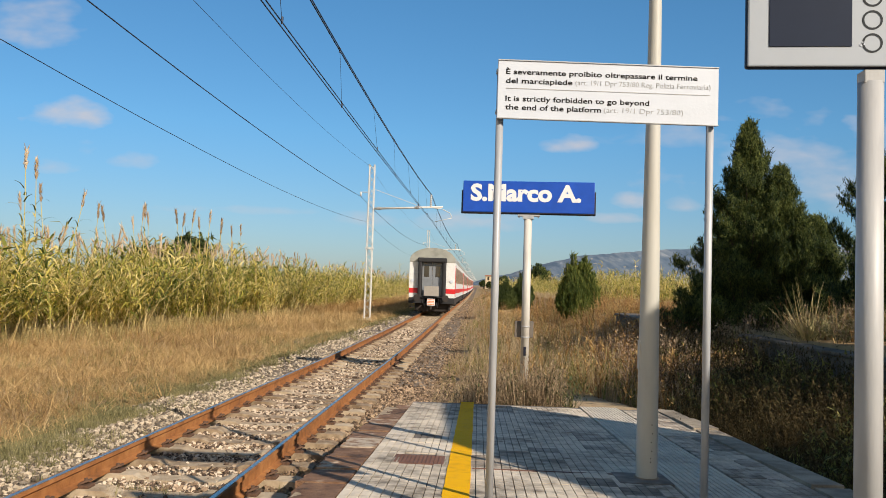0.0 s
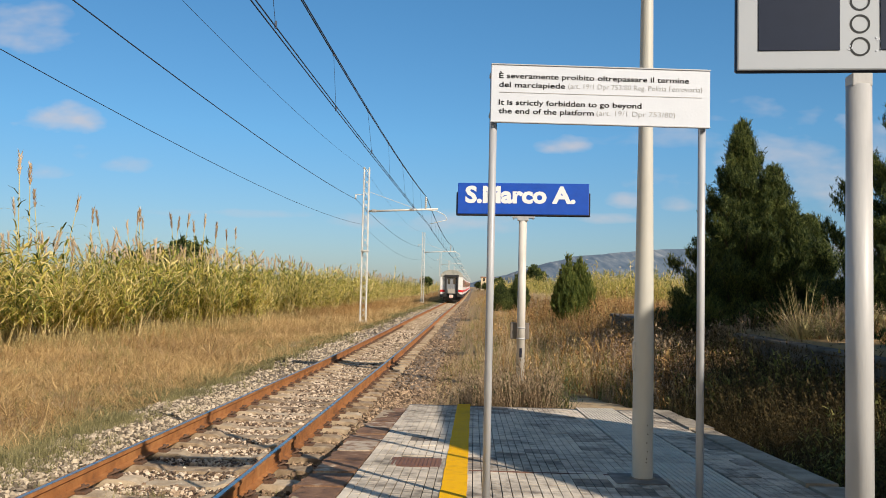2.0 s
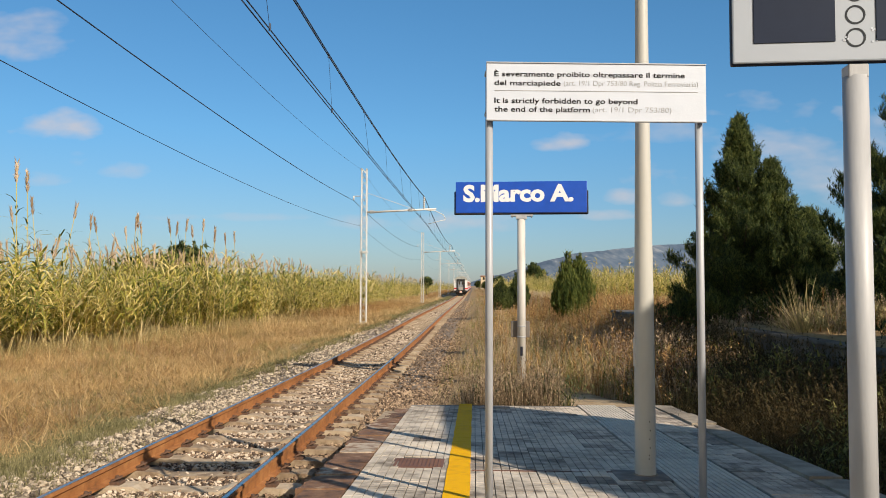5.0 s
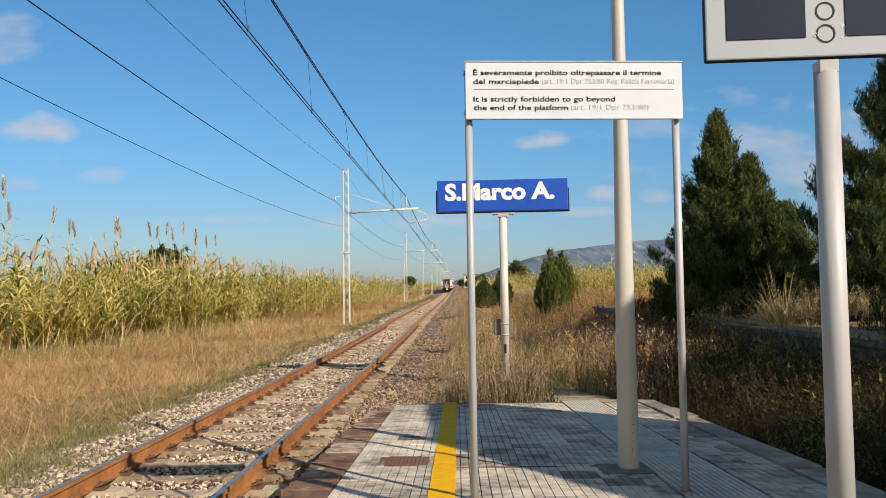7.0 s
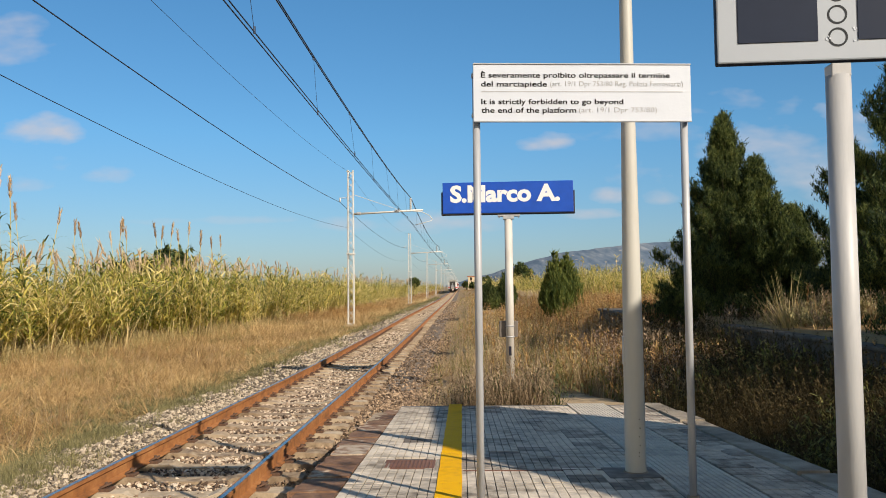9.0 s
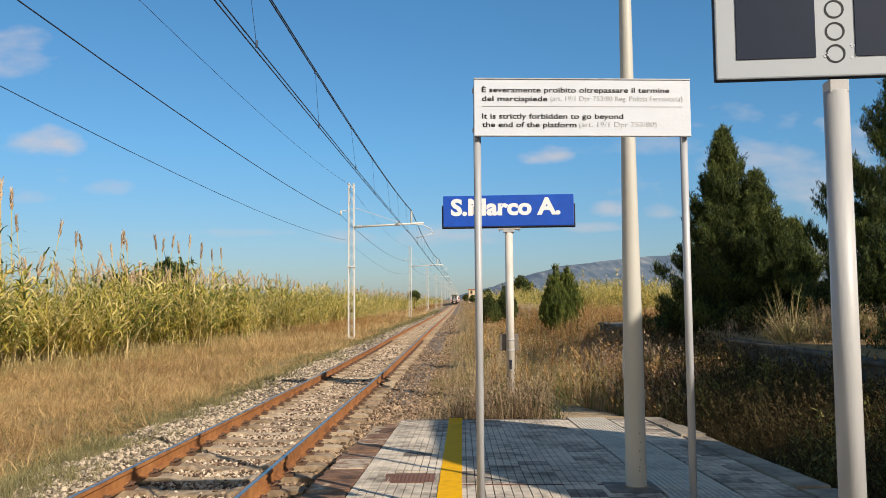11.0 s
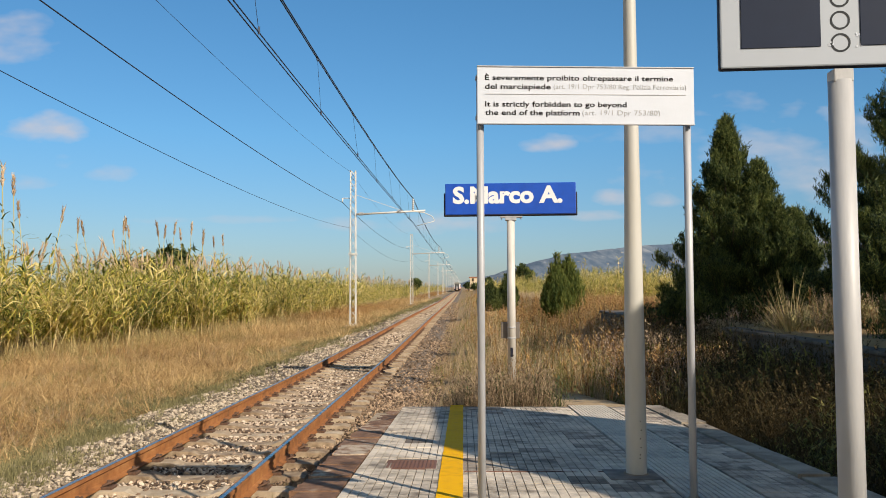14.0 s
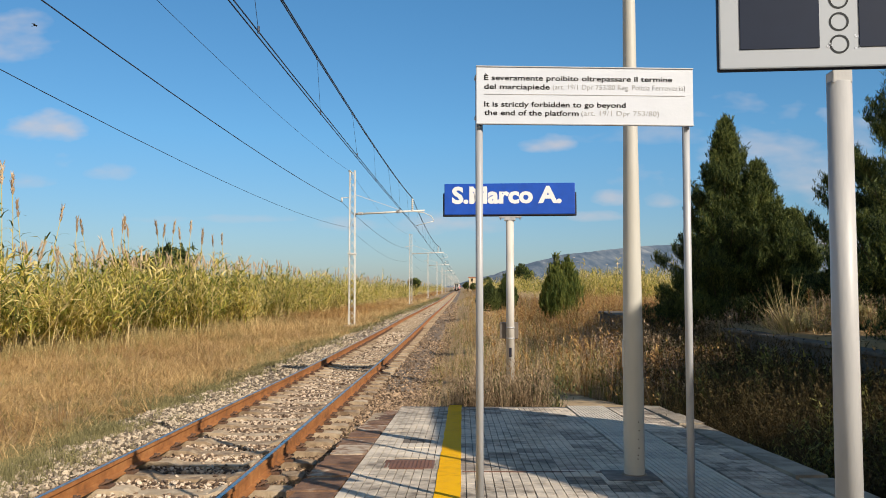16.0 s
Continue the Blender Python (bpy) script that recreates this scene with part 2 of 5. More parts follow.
plume_mat = surface("plume", ((0.34, 0.22, 0.12), (0.55, 0.39, 0.23), (0.74, 0.59, 0.41)), 2.0, 0.9, bump=0, island=0.8, leaf=0.3, piece=0.8)
conifer_green = surface("conifer_green", ((0.016, 0.033, 0.010), (0.068, 0.108, 0.027), (0.23, 0.255, 0.064)), 1.2, 0.75, bump=0, island=1.1, leaf=0.28)
cypress_green = surface("cypress_green", ((0.045, 0.078, 0.016), (0.12, 0.165, 0.030), (0.28, 0.29, 0.058)), 1.2, 0.75, bump=0, island=0.9, leaf=0.2)
bark = surface("bark", ((0.06, 0.04, 0.03), (0.14, 0.10, 0.07)), 12, 0.9, bump=0.6, streak=(1, 1, 0.2))
house_wall = plain("house_wall", (0.62, 0.50, 0.33), 0.9)
roof_tile_mat = plain("roof_tiles", (0.34, 0.14, 0.08), 0.9)
plaster = plain("plaster", (0.5, 0.46, 0.38), 0.9)
# blue-grey stops stand for the haze before the hills
hazy_hill_mat = surface("hazy_hill", ((0.075, 0.115, 0.165), (0.125, 0.17, 0.225), (0.20, 0.24, 0.28), (0.46, 0.46, 0.45)), 0.03, 1.0, bump=0, stain=0.2, spec=0.0, streak=(1, 0.12, 0.6))
wall_stone = surface("dock_wall", ((0.06, 0.05, 0.037), (0.13, 0.108, 0.08), (0.25, 0.205, 0.15)), 4, 0.95, bump=0.7, bump_scale=15)
sand = surface("path_sand", ((0.308, 0.210, 0.108), (0.474, 0.337, 0.183), (0.568, 0.420, 0.241)), 6, 0.95, bump=0.6)

# ---- mesh helpers ----


def add_box(bm, lo, hi, m=None, bevel=0.0):
    made = bmesh.ops.create_cube(bm, size=1.0)["verts"]
    lo, hi = Vector(lo), Vector(hi)
    for v in made:
        v.co = Vector([(lo[i] + hi[i]) / 2 + v.co[i] * (hi[i] - lo[i]) for i in range(3)])
    if bevel:
        edges = list({e for v in made for e in v.link_edges})
        made = bmesh.ops.bevel(bm, geom=edges, offset=bevel, segments=2, affect="EDGES", profile=0.5)["verts"]
    if m is not None:
        bmesh.ops.transform(bm, matrix=m, verts=made)
    return made


def add_tube(bm, p0, p1, r0, r1=None, n=12, caps=True):
    """A tapered tube between two points."""
    p0, p1 = Vector(p0), Vector(p1)
    r1 = r0 if r1 is None else r1
    q = (p1 - p0).to_track_quat("Z", "Y").to_matrix()
    rings = []
    for p, r in ((p0, r0), (p1, r1)):
        rings.append([bm.verts.new(p + q @ Vector((r * math.cos(2 * math.pi * i / n), r * math.sin(2 * math.pi * i / n), 0))) for i in range(n)])
    for i in range(n):
        f = bm.faces.new((rings[0][i], rings[0][(i + 1) % n], rings[1][(i + 1) % n], rings[1][i]))
        f.smooth = n > 5
    if caps:
        bm.faces.new(rings[0][::-1])
        bm.faces.new(rings[1])


def add_sweep(bm, pts, r, n=6):
    """A round bar along a line of points."""
    rings = []
    for i, p in enumerate(pts):
        p = Vector(p)
        d = Vector(pts[min(i + 1, len(pts) - 1)]) - Vector(pts[max(i - 1, 0)])
        q = d.to_track_quat("Z", "Y").to_matrix()
        k = r[i] if isinstance(r, (list, tuple)) else r
        rings.append([bm.verts.new(p + q @ Vector((k * math.cos(2 * math.pi * j / n), k * math.sin(2 * math.pi * j / n), 0))) for j in range(n)])
    for a, b in zip(rings, rings[1:]):
        for j in range(n):
            bm.faces.new((a[j], a[(j + 1) % n], b[(j + 1) % n], b[j])).smooth = True


def extrude_profile(bm, pts, axis_from, axis_to, cap=True):
    """A profile of (x, z) drawn out along y."""
    a = [bm.verts.new((x, axis_from, z)) for x, z in pts]
    b = [bm.verts.new((x, axis_to, z)) for x, z in pts]
    k = len(pts)
    for i in range(k):
        bm.faces.new((a[i], a[(i + 1) % k], b[(i + 1) % k], b[i]))
    if cap:
        bm.faces.new(a[::-1])
        bm.faces.new(b)


def part(name, bm, material, parent=None, label="", at=None):
    """Links a bmesh as one mesh object, under a thing if a parent is given."""
    me = bpy.data.meshes.new(name)
    bmesh.ops.recalc_face_normals(bm, faces=bm.faces)
    bm.to_mesh(me)
    bm.free()
    me.materials.append(material)
    ob = new(name, me)
    if parent is not None:
        ob.parent = parent
    if at is not None:
        ob.matrix_basis = at
    if label:
        ob["label"] = label
    return ob


def boxes(*list_of):
    bm = bmesh.new()
    for b in list_of:
        add_box(bm, *b)
    return bm


def tubes(*list_of):
    bm = bmesh.new()
    for b in list_of:
        add_tube(bm, *b)
    return bm


def thing(name, label, category, group="", at=None):
    e = new(name)
    e.empty_display_size = 0.1
    if at is not None:
        e.matrix_basis = at
    return tagged(e, label, category, group)


def mesh_from_arrays(name, verts, tris, material):
    me = bpy.data.meshes.new(name)
    me.vertices.add(len(verts))
    me.vertices.foreach_set("co", np.ascontiguousarray(verts, dtype=np.float32).ravel())
    me.loops.add(len(tris) * 3)
    me.loops.foreach_set("vertex_index", np.ascontiguousarray(tris, dtype=np.int32).ravel())
    me.polygons.add(len(tris))
    me.polygons.foreach_set("loop_start", np.arange(0, len(tris) * 3, 3, dtype=np.int32))
    me.update(calc_edges=True)
    me.validate()
    me.materials.append(material)
    return me


def scatter(templates, pos, size, rng, tilt=0.15, squash=None, spin=None):
    """Verts and triangles of many copies of small templates, turned and tilted at random."""
    out_v, out_t, base = [], [], 0
    pick = rng.integers(0, len(templates), len(pos))
    for k, (tv, tt) in enumerate(templates):
        sel = pick == k
        n = int(sel.sum())
        if not n:
            continue
        a = rng.uniform(0, 2 * np.pi, n) if spin is None else spin[sel]
        tx, ty = rng.normal(0, tilt, n), rng.normal(0, tilt, n)
        ca, sa = np.cos(a), np.sin(a)
        s = size[sel]
        v = tv[None] * s[:, None, None]
        if squash is not None:
            v = v * squash[sel][:, None, :]
        x = v[..., 0] * ca[:, None] - v[..., 1] * sa[:, None]
        y = v[..., 0] * sa[:, None] + v[..., 1] * ca[:, None]
        z = v[..., 2]
        x2, z2 = x + z * tx[:, None], z - x * tx[:, None]
        y2, z3 = y + z2 * ty[:, None], z2 - y * ty[:, None]
        v = np.stack([x2, y2, z3], -1) + pos[sel][:, None, :]
        out_v.append(v.reshape(-1, 3))
        out_t.append((tt[None] + (base + np.arange(n) * len(tv))[:, None, None]).reshape(-1, 3))
        base += n * len(tv)
    return np.concatenate(out_v), np.concatenate(out_t)


def stuff(name, arrays, material, label, category):
    ob = new(name, mesh_from_arrays(name, *arrays, material))
    return tagged(ob, label, category, kind="stuff")


def ribbon(rng, p, direction, length, width, droop, segs=3):
    """One blade: a bent strip that ends in a point."""
    d = np.array(direction, float)
    d /= np.linalg.norm(d)
    side = np.cross(d, (0, 0, 1.0))
    if np.linalg.norm(side) < 0.2:
        side = np.array([math.cos(rng.uniform(0, 6.3)), math.sin(rng.uniform(0, 6.3)), 0])
    side /= np.linalg.norm(side)
    v, t = [], []
    p = np.array(p, float)
    for i in range(segs):
        w = width * (1 - 0.75 * i / segs) / 2
        v += [p - side * w, p + side * w]
        p = p + d * length / segs
        d = d + np.array([0, 0, -droop / segs])
        d /= np.linalg.norm(d)
    v.append(p)
    for i in range(segs - 1):
        a = 2 * i
        t += [(a, a + 1, a + 3), (a, a + 3, a + 2)]
    a = 2 * (segs - 1)
    t.append((a, a + 1, a + 2))
    return np.array(v), np.array(t)


def gather(bits):
    vs, ts, b = [], [], 0
    for v, t in bits:
        vs.append(v)
        ts.append(t + b)
        b += len(v)
    return np.concatenate(vs), np.concatenate(ts)


def tuft(rng, blades, height, width, spread, droop, segs=2):
    """A tuft of grass, about one unit of height high."""
    bits = []
    for _ in range(blades):
        a, lean = rng.uniform(0, 6.283), abs(rng.normal(0, spread))
        r = rng.uniform(0, 0.12) * height
        bits.append(ribbon(rng, (r * math.cos(a), r * math.sin(a), -0.02), (math.cos(a) * lean, math.sin(a) * lean, 1),
                           height * rng.uniform(0.5, 1.1), width, droop * rng.uniform(0.3, 1.4), segs))
    return gather(bits)


def herb(rng, height, leaves, leaf_len, width, spread, segs=2):
    """A weed: a few thin stalks with small leaves or seeds along them."""
    bits = []
    for _ in range(4):
        a, lean = rng.uniform(0, 6.283), abs(rng.normal(0, spread))
        d = np.array([math.cos(a) * lean, math.sin(a) * lean, 1.0])
        h = height * rng.uniform(0.6, 1.05)
        bits.append(ribbon(rng, (0, 0, -0.02), d, h, width * 0.6, 0.05, 2))
        for _k in range(leaves):
            u = rng.uniform(0.15, 1.0)
            b = rng.uniform(0, 6.283)
            bits.append(ribbon(rng, d / np.linalg.norm(d) * h * u, (math.cos(b), math.sin(b), rng.uniform(0.2, 1.6)), leaf_len * rng.uniform(0.5, 1.2) * (1.25 - 0.6 * u), width, 0.5, segs))
    return gather(bits)

# ---- the ground, the platform and the track ----
AXIS = -2.78          # middle of the track
END = 10.2            # where the platform stops
EDGE_L, EDGE_R = -1.10, 2.55


def ramp_z(y):
    """Top of the platform: level, then a ramp down to its end."""
    return min(0.56, 0.685 - 0.0485 * y)


def smooth(a, b, t):
    t = np.clip((t - a) / (b - a), 0, 1)
    return t * t * (3 - 2 * t)


def dip(y):
    """The line falls gently past the station and rises again far off."""
    return np.interp(y, [6, 12, 18, 30, 48, 72, 98, 146, 209, 261, 400], [0, -0.04, -0.09, -0.12, -0.12, -0.20, -0.30, -0.40, -0.30, -0.25, -0.2])


def ground_z(x, y):
    """Height of the open ground; the top of the rails is at 0."""
    x, y = np.asarray(x, float), np.asarray(y, float)
    z = -0.55 + dip(y) * (1 - smooth(0.0, 3.0, x))
    z = z + 0.27 * smooth(-6.2, -4.9, x) + 0.20 * smooth(-0.9, 0.8, x)
    bank = smooth(2.6, 5.0, x) * smooth(17, 24, y)
    z = z + 0.86 * bank + 1.12 * smooth(4.98, 5.04, x) * (1 - smooth(17, 24, y)) * smooth(-30, -29, y)
    z = z + 0.06 * np.sin(x * 0.7 + 1.3 * np.sin(y * 0.31)) * np.sin(y * 0.43) * (smooth(0.8, 3, x) + smooth(-5.5, -9, x))
    return z


def build_ground():
    xs = np.unique(np.concatenate([np.linspace(-16, 16, 97), [4.96, 5.0, 5.06], np.geomspace(16, 3500, 24), -np.geomspace(16, 3500, 24)]))
    ys = np.unique(np.concatenate([np.linspace(-12, 60, 110), np.geomspace(60, 4200, 40), -np.geomspace(12, 600, 10)]))
    gx, gy = np.meshgrid(xs, ys)
    v = np.stack([gx, gy, ground_z(gx, gy)], -1).reshape(-1, 3)
    nx = len(xs)
    i = (np.arange(len(ys) - 1)[:, None] * nx + np.arange(nx - 1)[None]).ravel()
    t = np.concatenate([np.stack([i, i + 1, i + nx + 1], -1), np.stack([i, i + nx + 1, i + nx], -1)])
    ob = new("ground", mesh_from_arrays("ground", v, t, soil))
    tagged(ob, "dry brown earth with withered grass beside the railway", "ground", kind="structure")


def build_ballast():
    rng = np.random.default_rng(3)
    bm = bmesh.new()
    pts = [(-5.6, -0.5), (-4.7, -0.235), (-0.95, -0.235), (-0.5, -0.42)]
    k = [[bm.verts.new((x, y, z + dip(y))) for x, z in pts] for y in (-12, 6, 12, 18, 30, 48, 72, 98, 146, 209, 261, 400, 700)]
    for a, b in zip(k, k[1:]):
        for i in range(3):
            bm.faces.new((a[i], a[i + 1], b[i + 1], b[i]))
    bed = part("ballast_bed", bm, ballast_bed)
    tagged(bed, "bed of grey and tan crushed stone under the track", "ballast", kind="structure")
    temps = []
    for _ in range(6):
        b2 = bmesh.new()
        bmesh.ops.create_icosphere(b2, subdivisions=1, radius=1.0)
        co = np.array([v.co[:] for v in b2.verts])
        b2.verts.ensure_lookup_table()
        tri = np.array([[v.index for v in f.verts] for f in b2.faces])
        b2.free()
        for _k in range(7):
            d = rng.normal(size=3)
            d /= np.linalg.norm(d)
            over = co @ d - rng.uniform(0.34, 0.68)
            co = co - np.clip(over, 0, None)[:, None] * d
        temps.append((co * rng.uniform(0.65, 1.35, 3) * (1.1, 1.1, 0.68), tri))
    n = 83500
    y = np.concatenate([rng.uniform(5.2, 15, 36000), rng.uniform(12, 30, 13000), rng.uniform(26, 62, 5000), rng.uniform(50, 115, 4000), rng.uniform(5.2, 17, 14000), rng.uniform(10, 36, 8000), rng.uniform(19, 33, 3500)])
    x = rng.uniform(-5.75, -0.45, n)
    x[-25500:-3500] = AXIS + rng.uniform(-1.15, 1.2, 22000)
    x[-3500:] = rng.uniform(-6.7, -4.8, 3500) + 0.3 * np.sin(y[-3500:])
    keep = (y > END) | (x < EDGE_L + 0.0)
    edge = rng.uniform(0, 1, n) < np.where(x < -5.0, 0.5, 1.0)
    x, y = x[keep & edge], y[keep & edge]
    z = np.maximum(np.interp(x, [p[0] for p in pts], [p[1] for p in pts]) + dip(y), ground_z(x, y) + 0.01)
    mid = np.abs(x - AXIS) < 1.2
    z = z + rng.uniform(-0.015, 0.02, len(x)) + np.where(mid & (np.abs(x - AXIS) < 0.7), 0.012, np.where(mid, 0.004, 0))
    s = rng.uniform(0.42, 1.0, len(x)) ** 1.3 * np.where(x < AXIS - 0.76, 0.042, 0.034) * np.where(y > 56, 2.6, np.where(y > 28, 1.7, np.where(y > 14, 1.25, 1.0)))
    off = np.abs((y - 5.0 + 0.3) % 0.6 - 0.3)
    on_sleeper = (off < 0.14) & (np.abs(x - AXIS) < 1.17) & (rng.uniform(0, 1, len(x)) > np.where(y < 16, 0.10, 0.22)) & (y < 40)
    on_rail = np.abs(np.abs(x - AXIS) - 0.752) < 0.10
    ok = ~on_sleeper & ~on_rail
    for mat, sel, name, label in (
            (stone, x < AXIS - 0.76, "ballast_stones", "loose pale grey ballast stones on the shoulder of the track"),
            (stone_tan, np.abs(x - AXIS) <= 0.76, "ballast_stones", "tan rust-stained ballast stones between the rails"),
            (stone_dark, x > AXIS + 0.76, "ballast_stones", "dirty dark ballast stones beside the platform")):
        k = sel & ok
        arr = scatter(temps, np.stack([x, y, z], -1)[k], s[k], rng, 0.4)
        stuff(name, arr, mat, label, "ballast").data.shade_flat()


def build_track():
    track = thing("railway_track", "single railway track with rusty rails on concrete sleepers", "railway track", at=pose(AXIS, 0, 0))
    # rail profile, head at the top, over a fish-bellied foot
    prof = [(-0.036, 0), (0.036, 0), (0.036, -0.032), (0.011, -0.05), (0.009, -0.13), (0.068, -0.146), (0.068, -0.16),
            (-0.068, -0.16), (-0.068, -0.146), (-0.009, -0.13), (-0.011, -0.05), (-0.036, -0.032)]
    for sx in (-0.752, 0.752):
        bm = bmesh.new()
        rings = [[bm.verts.new((x + sx, y, z + dip(y))) for x, z in prof] for y in (-14, 6, 12, 18, 24, 30, 48, 72, 98, 146, 209, 261, 400, 760)]
        for a, b in zip(rings, rings[1:]):
            for i in range(12):
                bm.faces.new((a[i], a[(i + 1) % 12], b[(i + 1) % 12], b[i]))
        rail = part("rail", bm, rust, track, "long rusty steel rail")
        bm = bmesh.new()
        rings = [[bm.verts.new((sx + x, y, z + dip(y))) for x, z in ((-0.021, -0.004), (-0.021, 0.003), (0.021, 0.003), (0.021, -0.004))]
                 for y in (-14, 6, 12, 18, 24, 30, 48, 72, 98, 146, 209, 261, 400, 760)]
        for a, b in zip(rings, rings[1:]):
            for i in range(4):
                bm.faces.new((a[i], a[(i + 1) % 4], b[(i + 1) % 4], b[i]))
        part("running_band", bm, steel, rail, "bright worn top of the rail")
    bm = bmesh.new()
    extrude_profile(bm, [(-1.15, -0.30), (-1.15, -0.185), (-1.08, -0.168), (-0.45, -0.168), (-0.35, -0.205), (0.35, -0.205), (0.45, -0.168),
                         (1.08, -0.168), (1.15, -0.185), (1.15, -0.30)], -0.11, 0.11)
    first = part("sleeper", bm, old_concrete, track, "weathered concrete sleeper", at=pose(0, 5.0, 0))
    clip = bmesh.new()
    add_box(clip, (-0.055, -0.065, -0.172), (0.055, 0.065, -0.140), None, 0.006)
    add_tube(clip, (0, 0, -0.143), (0, 0, -0.088), 0.022, 0.018, 6)
    add_sweep(clip, [(-0.04, -0.05, -0.135), (0.03, -0.035, -0.105), (0.045, 0, -0.10), (0.03, 0.035, -0.105), (-0.04, 0.05, -0.135)], 0.012, 5)
    spots = [sx + d for sx in (-0.752, 0.752) for d in (-0.105, 0.105)]
    fast = part("rail_fastening", clip, old_iron, first, "rusty bolt and clip", at=pose(spots[0], 0, 0))
    for x in spots[1:]:
        f2 = new("rail_fastening", fast.data)
        f2.parent, f2.matrix_basis = first, pose(x, 0, 0)
    rest = bmesh.new()
    for i in range(1, 560):
        y = 5.0 + 0.6 * i
        if i < 110:
            ob = new("sleeper", first.data)
            ob.parent, ob.matrix_basis = track, pose(0.01 * math.sin(i * 2.1), y, float(dip(y)), 0, 0, 0.5 * math.sin(i * 1.7))
            if i < 55:
                for x in spots:
                    f2 = new("rail_fastening", fast.data)
                    f2.parent, f2.matrix_basis = ob, pose(x, 0, 0)
        else:
            add_box(rest, (-1.15, y - 0.12, -0.3 + dip(y)), (1.15, y + 0.12, -0.18 + dip(y)))
    far = part("sleeper", rest, old_concrete, track)
    tagged(far, "weathered concrete sleepers far down the line", kind="stuff")
    # bolted rail joints
    for sx in (-0.752, 0.752):
        bm = bmesh.new()
        for d in (-0.022, 0.022):
            add_box(bm, (sx + d - 0.012, 16.2, -0.20), (sx + d + 0.012, 16.95, -0.125), None, 0.004)
        for y in (16.3, 16.5, 16.65, 16.85):
            add_tube(bm, (sx - 0.06, y, -0.165), (sx + 0.06, y, -0.165), 0.016, 0.016, 6)
        part("joint_bar", bm, rust, track, "bolted bar over the rail joint")


def ramp_box(bm, x0, x1, y0, y1, top, thick):
    """A slab that follows the ramp."""
    v = []
    for x, y in ((x0, y0), (x1, y0), (x1, y1), (x0, y1)):
        z = 0.685 - 0.0485 * y
        v.append((bm.verts.new((x, y, z + top)), bm.verts.new((x, y, z + top - thick))))
    bm.faces.new([a for a, b in v])
    bm.faces.new([b for a, b in v][::-1])
    for i in range(4):
        j = (i + 1) % 4
        bm.faces.new((v[i][0], v[i][1], v[j][1], v[j][0]))


def build_platform():
    bm = bmesh.new()
    prof = [(-9.0, 0.545), (2.57, 0.545), (END, ramp_z(END) - 0.016)]
    top = [[bm.verts.new((x, y, z)) for y, z in prof] for x in (-0.80, EDGE_R - 0.02)]
    low = [[bm.verts.new((x, y, -0.6)) for y, z in prof] for x in (-0.80, EDGE_R - 0.02)]
    for i in range(2):
        bm.faces.new((top[0][i], top[1][i], top[1][i + 1], top[0][i + 1]))
        for s in (0, 1):
            bm.faces.new((top[s][i], top[s][i + 1], low[s][i + 1], low[s][i]))
    for i in (0, 2):
        bm.faces.new((top[0][i], top[1][i], low[1][i], low[0][i]))
    p = part("platform", bm, joint_mat)
    tagged(p, "station platform that ramps down at its end", "platform", kind="structure")
    tilt = math.degrees(math.atan(0.0485))
    # kerb along the far side
    for i in range(8):
        bm = bmesh.new()
        ramp_box(bm, 2.315 + 0.01 * math.sin(i * 4.1), 2.55 + 0.018 * math.sin(i * 1.3), 2.62 + i * 0.95, min(END, 3.545 + i * 0.95), 0.012 + 0.009 * math.sin(i * 2.3), 0.2)
        for v in bm.verts:
            v.co += Vector((0.012 * noise.noise(v.co * 3.1), 0, 0.008 * noise.noise(v.co * 5.3)))
        part("kerbstone", bm, platform_concrete, p, "chipped cement edging")
    # rust-stained slabs along the track, their outer edge crumbled, over a pale mortar bed
    bm = bmesh.new()
    ramp_box(bm, EDGE_L + 0.04, -0.797, 2.6, 9.4, -0.008, 0.8)
    part("mortar_bed", bm, old_concrete, p, "pale mortar in the joints of the edge")
    er = random.Random(12)
    for i in range(15):
        y0 = 2.6 + i * 0.47
        y1 = y0 + 0.47 - er.uniform(0.03, 0.06)
        dx = 0.02 * er.uniform(-1, 1) + 0.05 * max(0, i - 11)
        rise = er.uniform(-0.006, 0.008)
        bm = bmesh.new()
        ring = [(-0.797, y0), (-0.797, y1)]
        for k in range(7, -1, -1):
            ring.append((EDGE_L + dx + er.uniform(-0.012, 0.028), y0 + (y1 - y0) * k / 7))
        top = [bm.verts.new((x, y, 0.685 - 0.0485 * y + rise - (0.012 if j > 1 else 0.0) * er.random())) for j, (x, y) in enumerate(ring)]
        low = [bm.verts.new((x + (0.015 * er.random() if j > 1 else 0), y, -0.3)) for j, (x, y) in enumerate(ring)]
        bm.faces.new(top)
        for j in range(len(ring)):
            j2 = (j + 1) % len(ring)
            bm.faces.new((top[j], low[j], low[j2], top[j2]))
        part("edge_stone", bm, kerb_mat, p, "rust-stained edge slab")
    # paving tiles, each with a raised pattern of sixteen blocks
    bm = bmesh.new()
    for a in range(4):
        for b in range(4):
            x0, y0 = a * 0.0625 + 0.002, b * 0.0625 + 0.002
            lo = [bm.verts.new((x, y, -0.012)) for x, y in ((x0, y0), (x0 + 0.0585, y0), (x0 + 0.0585, y0 + 0.0585), (x0, y0 + 0.0585))]
            hi = [bm.verts.new((x, y, 0)) for x, y in ((x0 + 0.0015, y0 + 0.0015), (x0 + 0.057, y0 + 0.0015), (x0 + 0.057, y0 + 0.057), (x0 + 0.0015, y0 + 0.057))]
            bm.faces.new(hi)
            for i in range(4):
                bm.faces.new((lo[i], lo[(i + 1) % 4], hi[(i + 1) % 4], hi[i]))
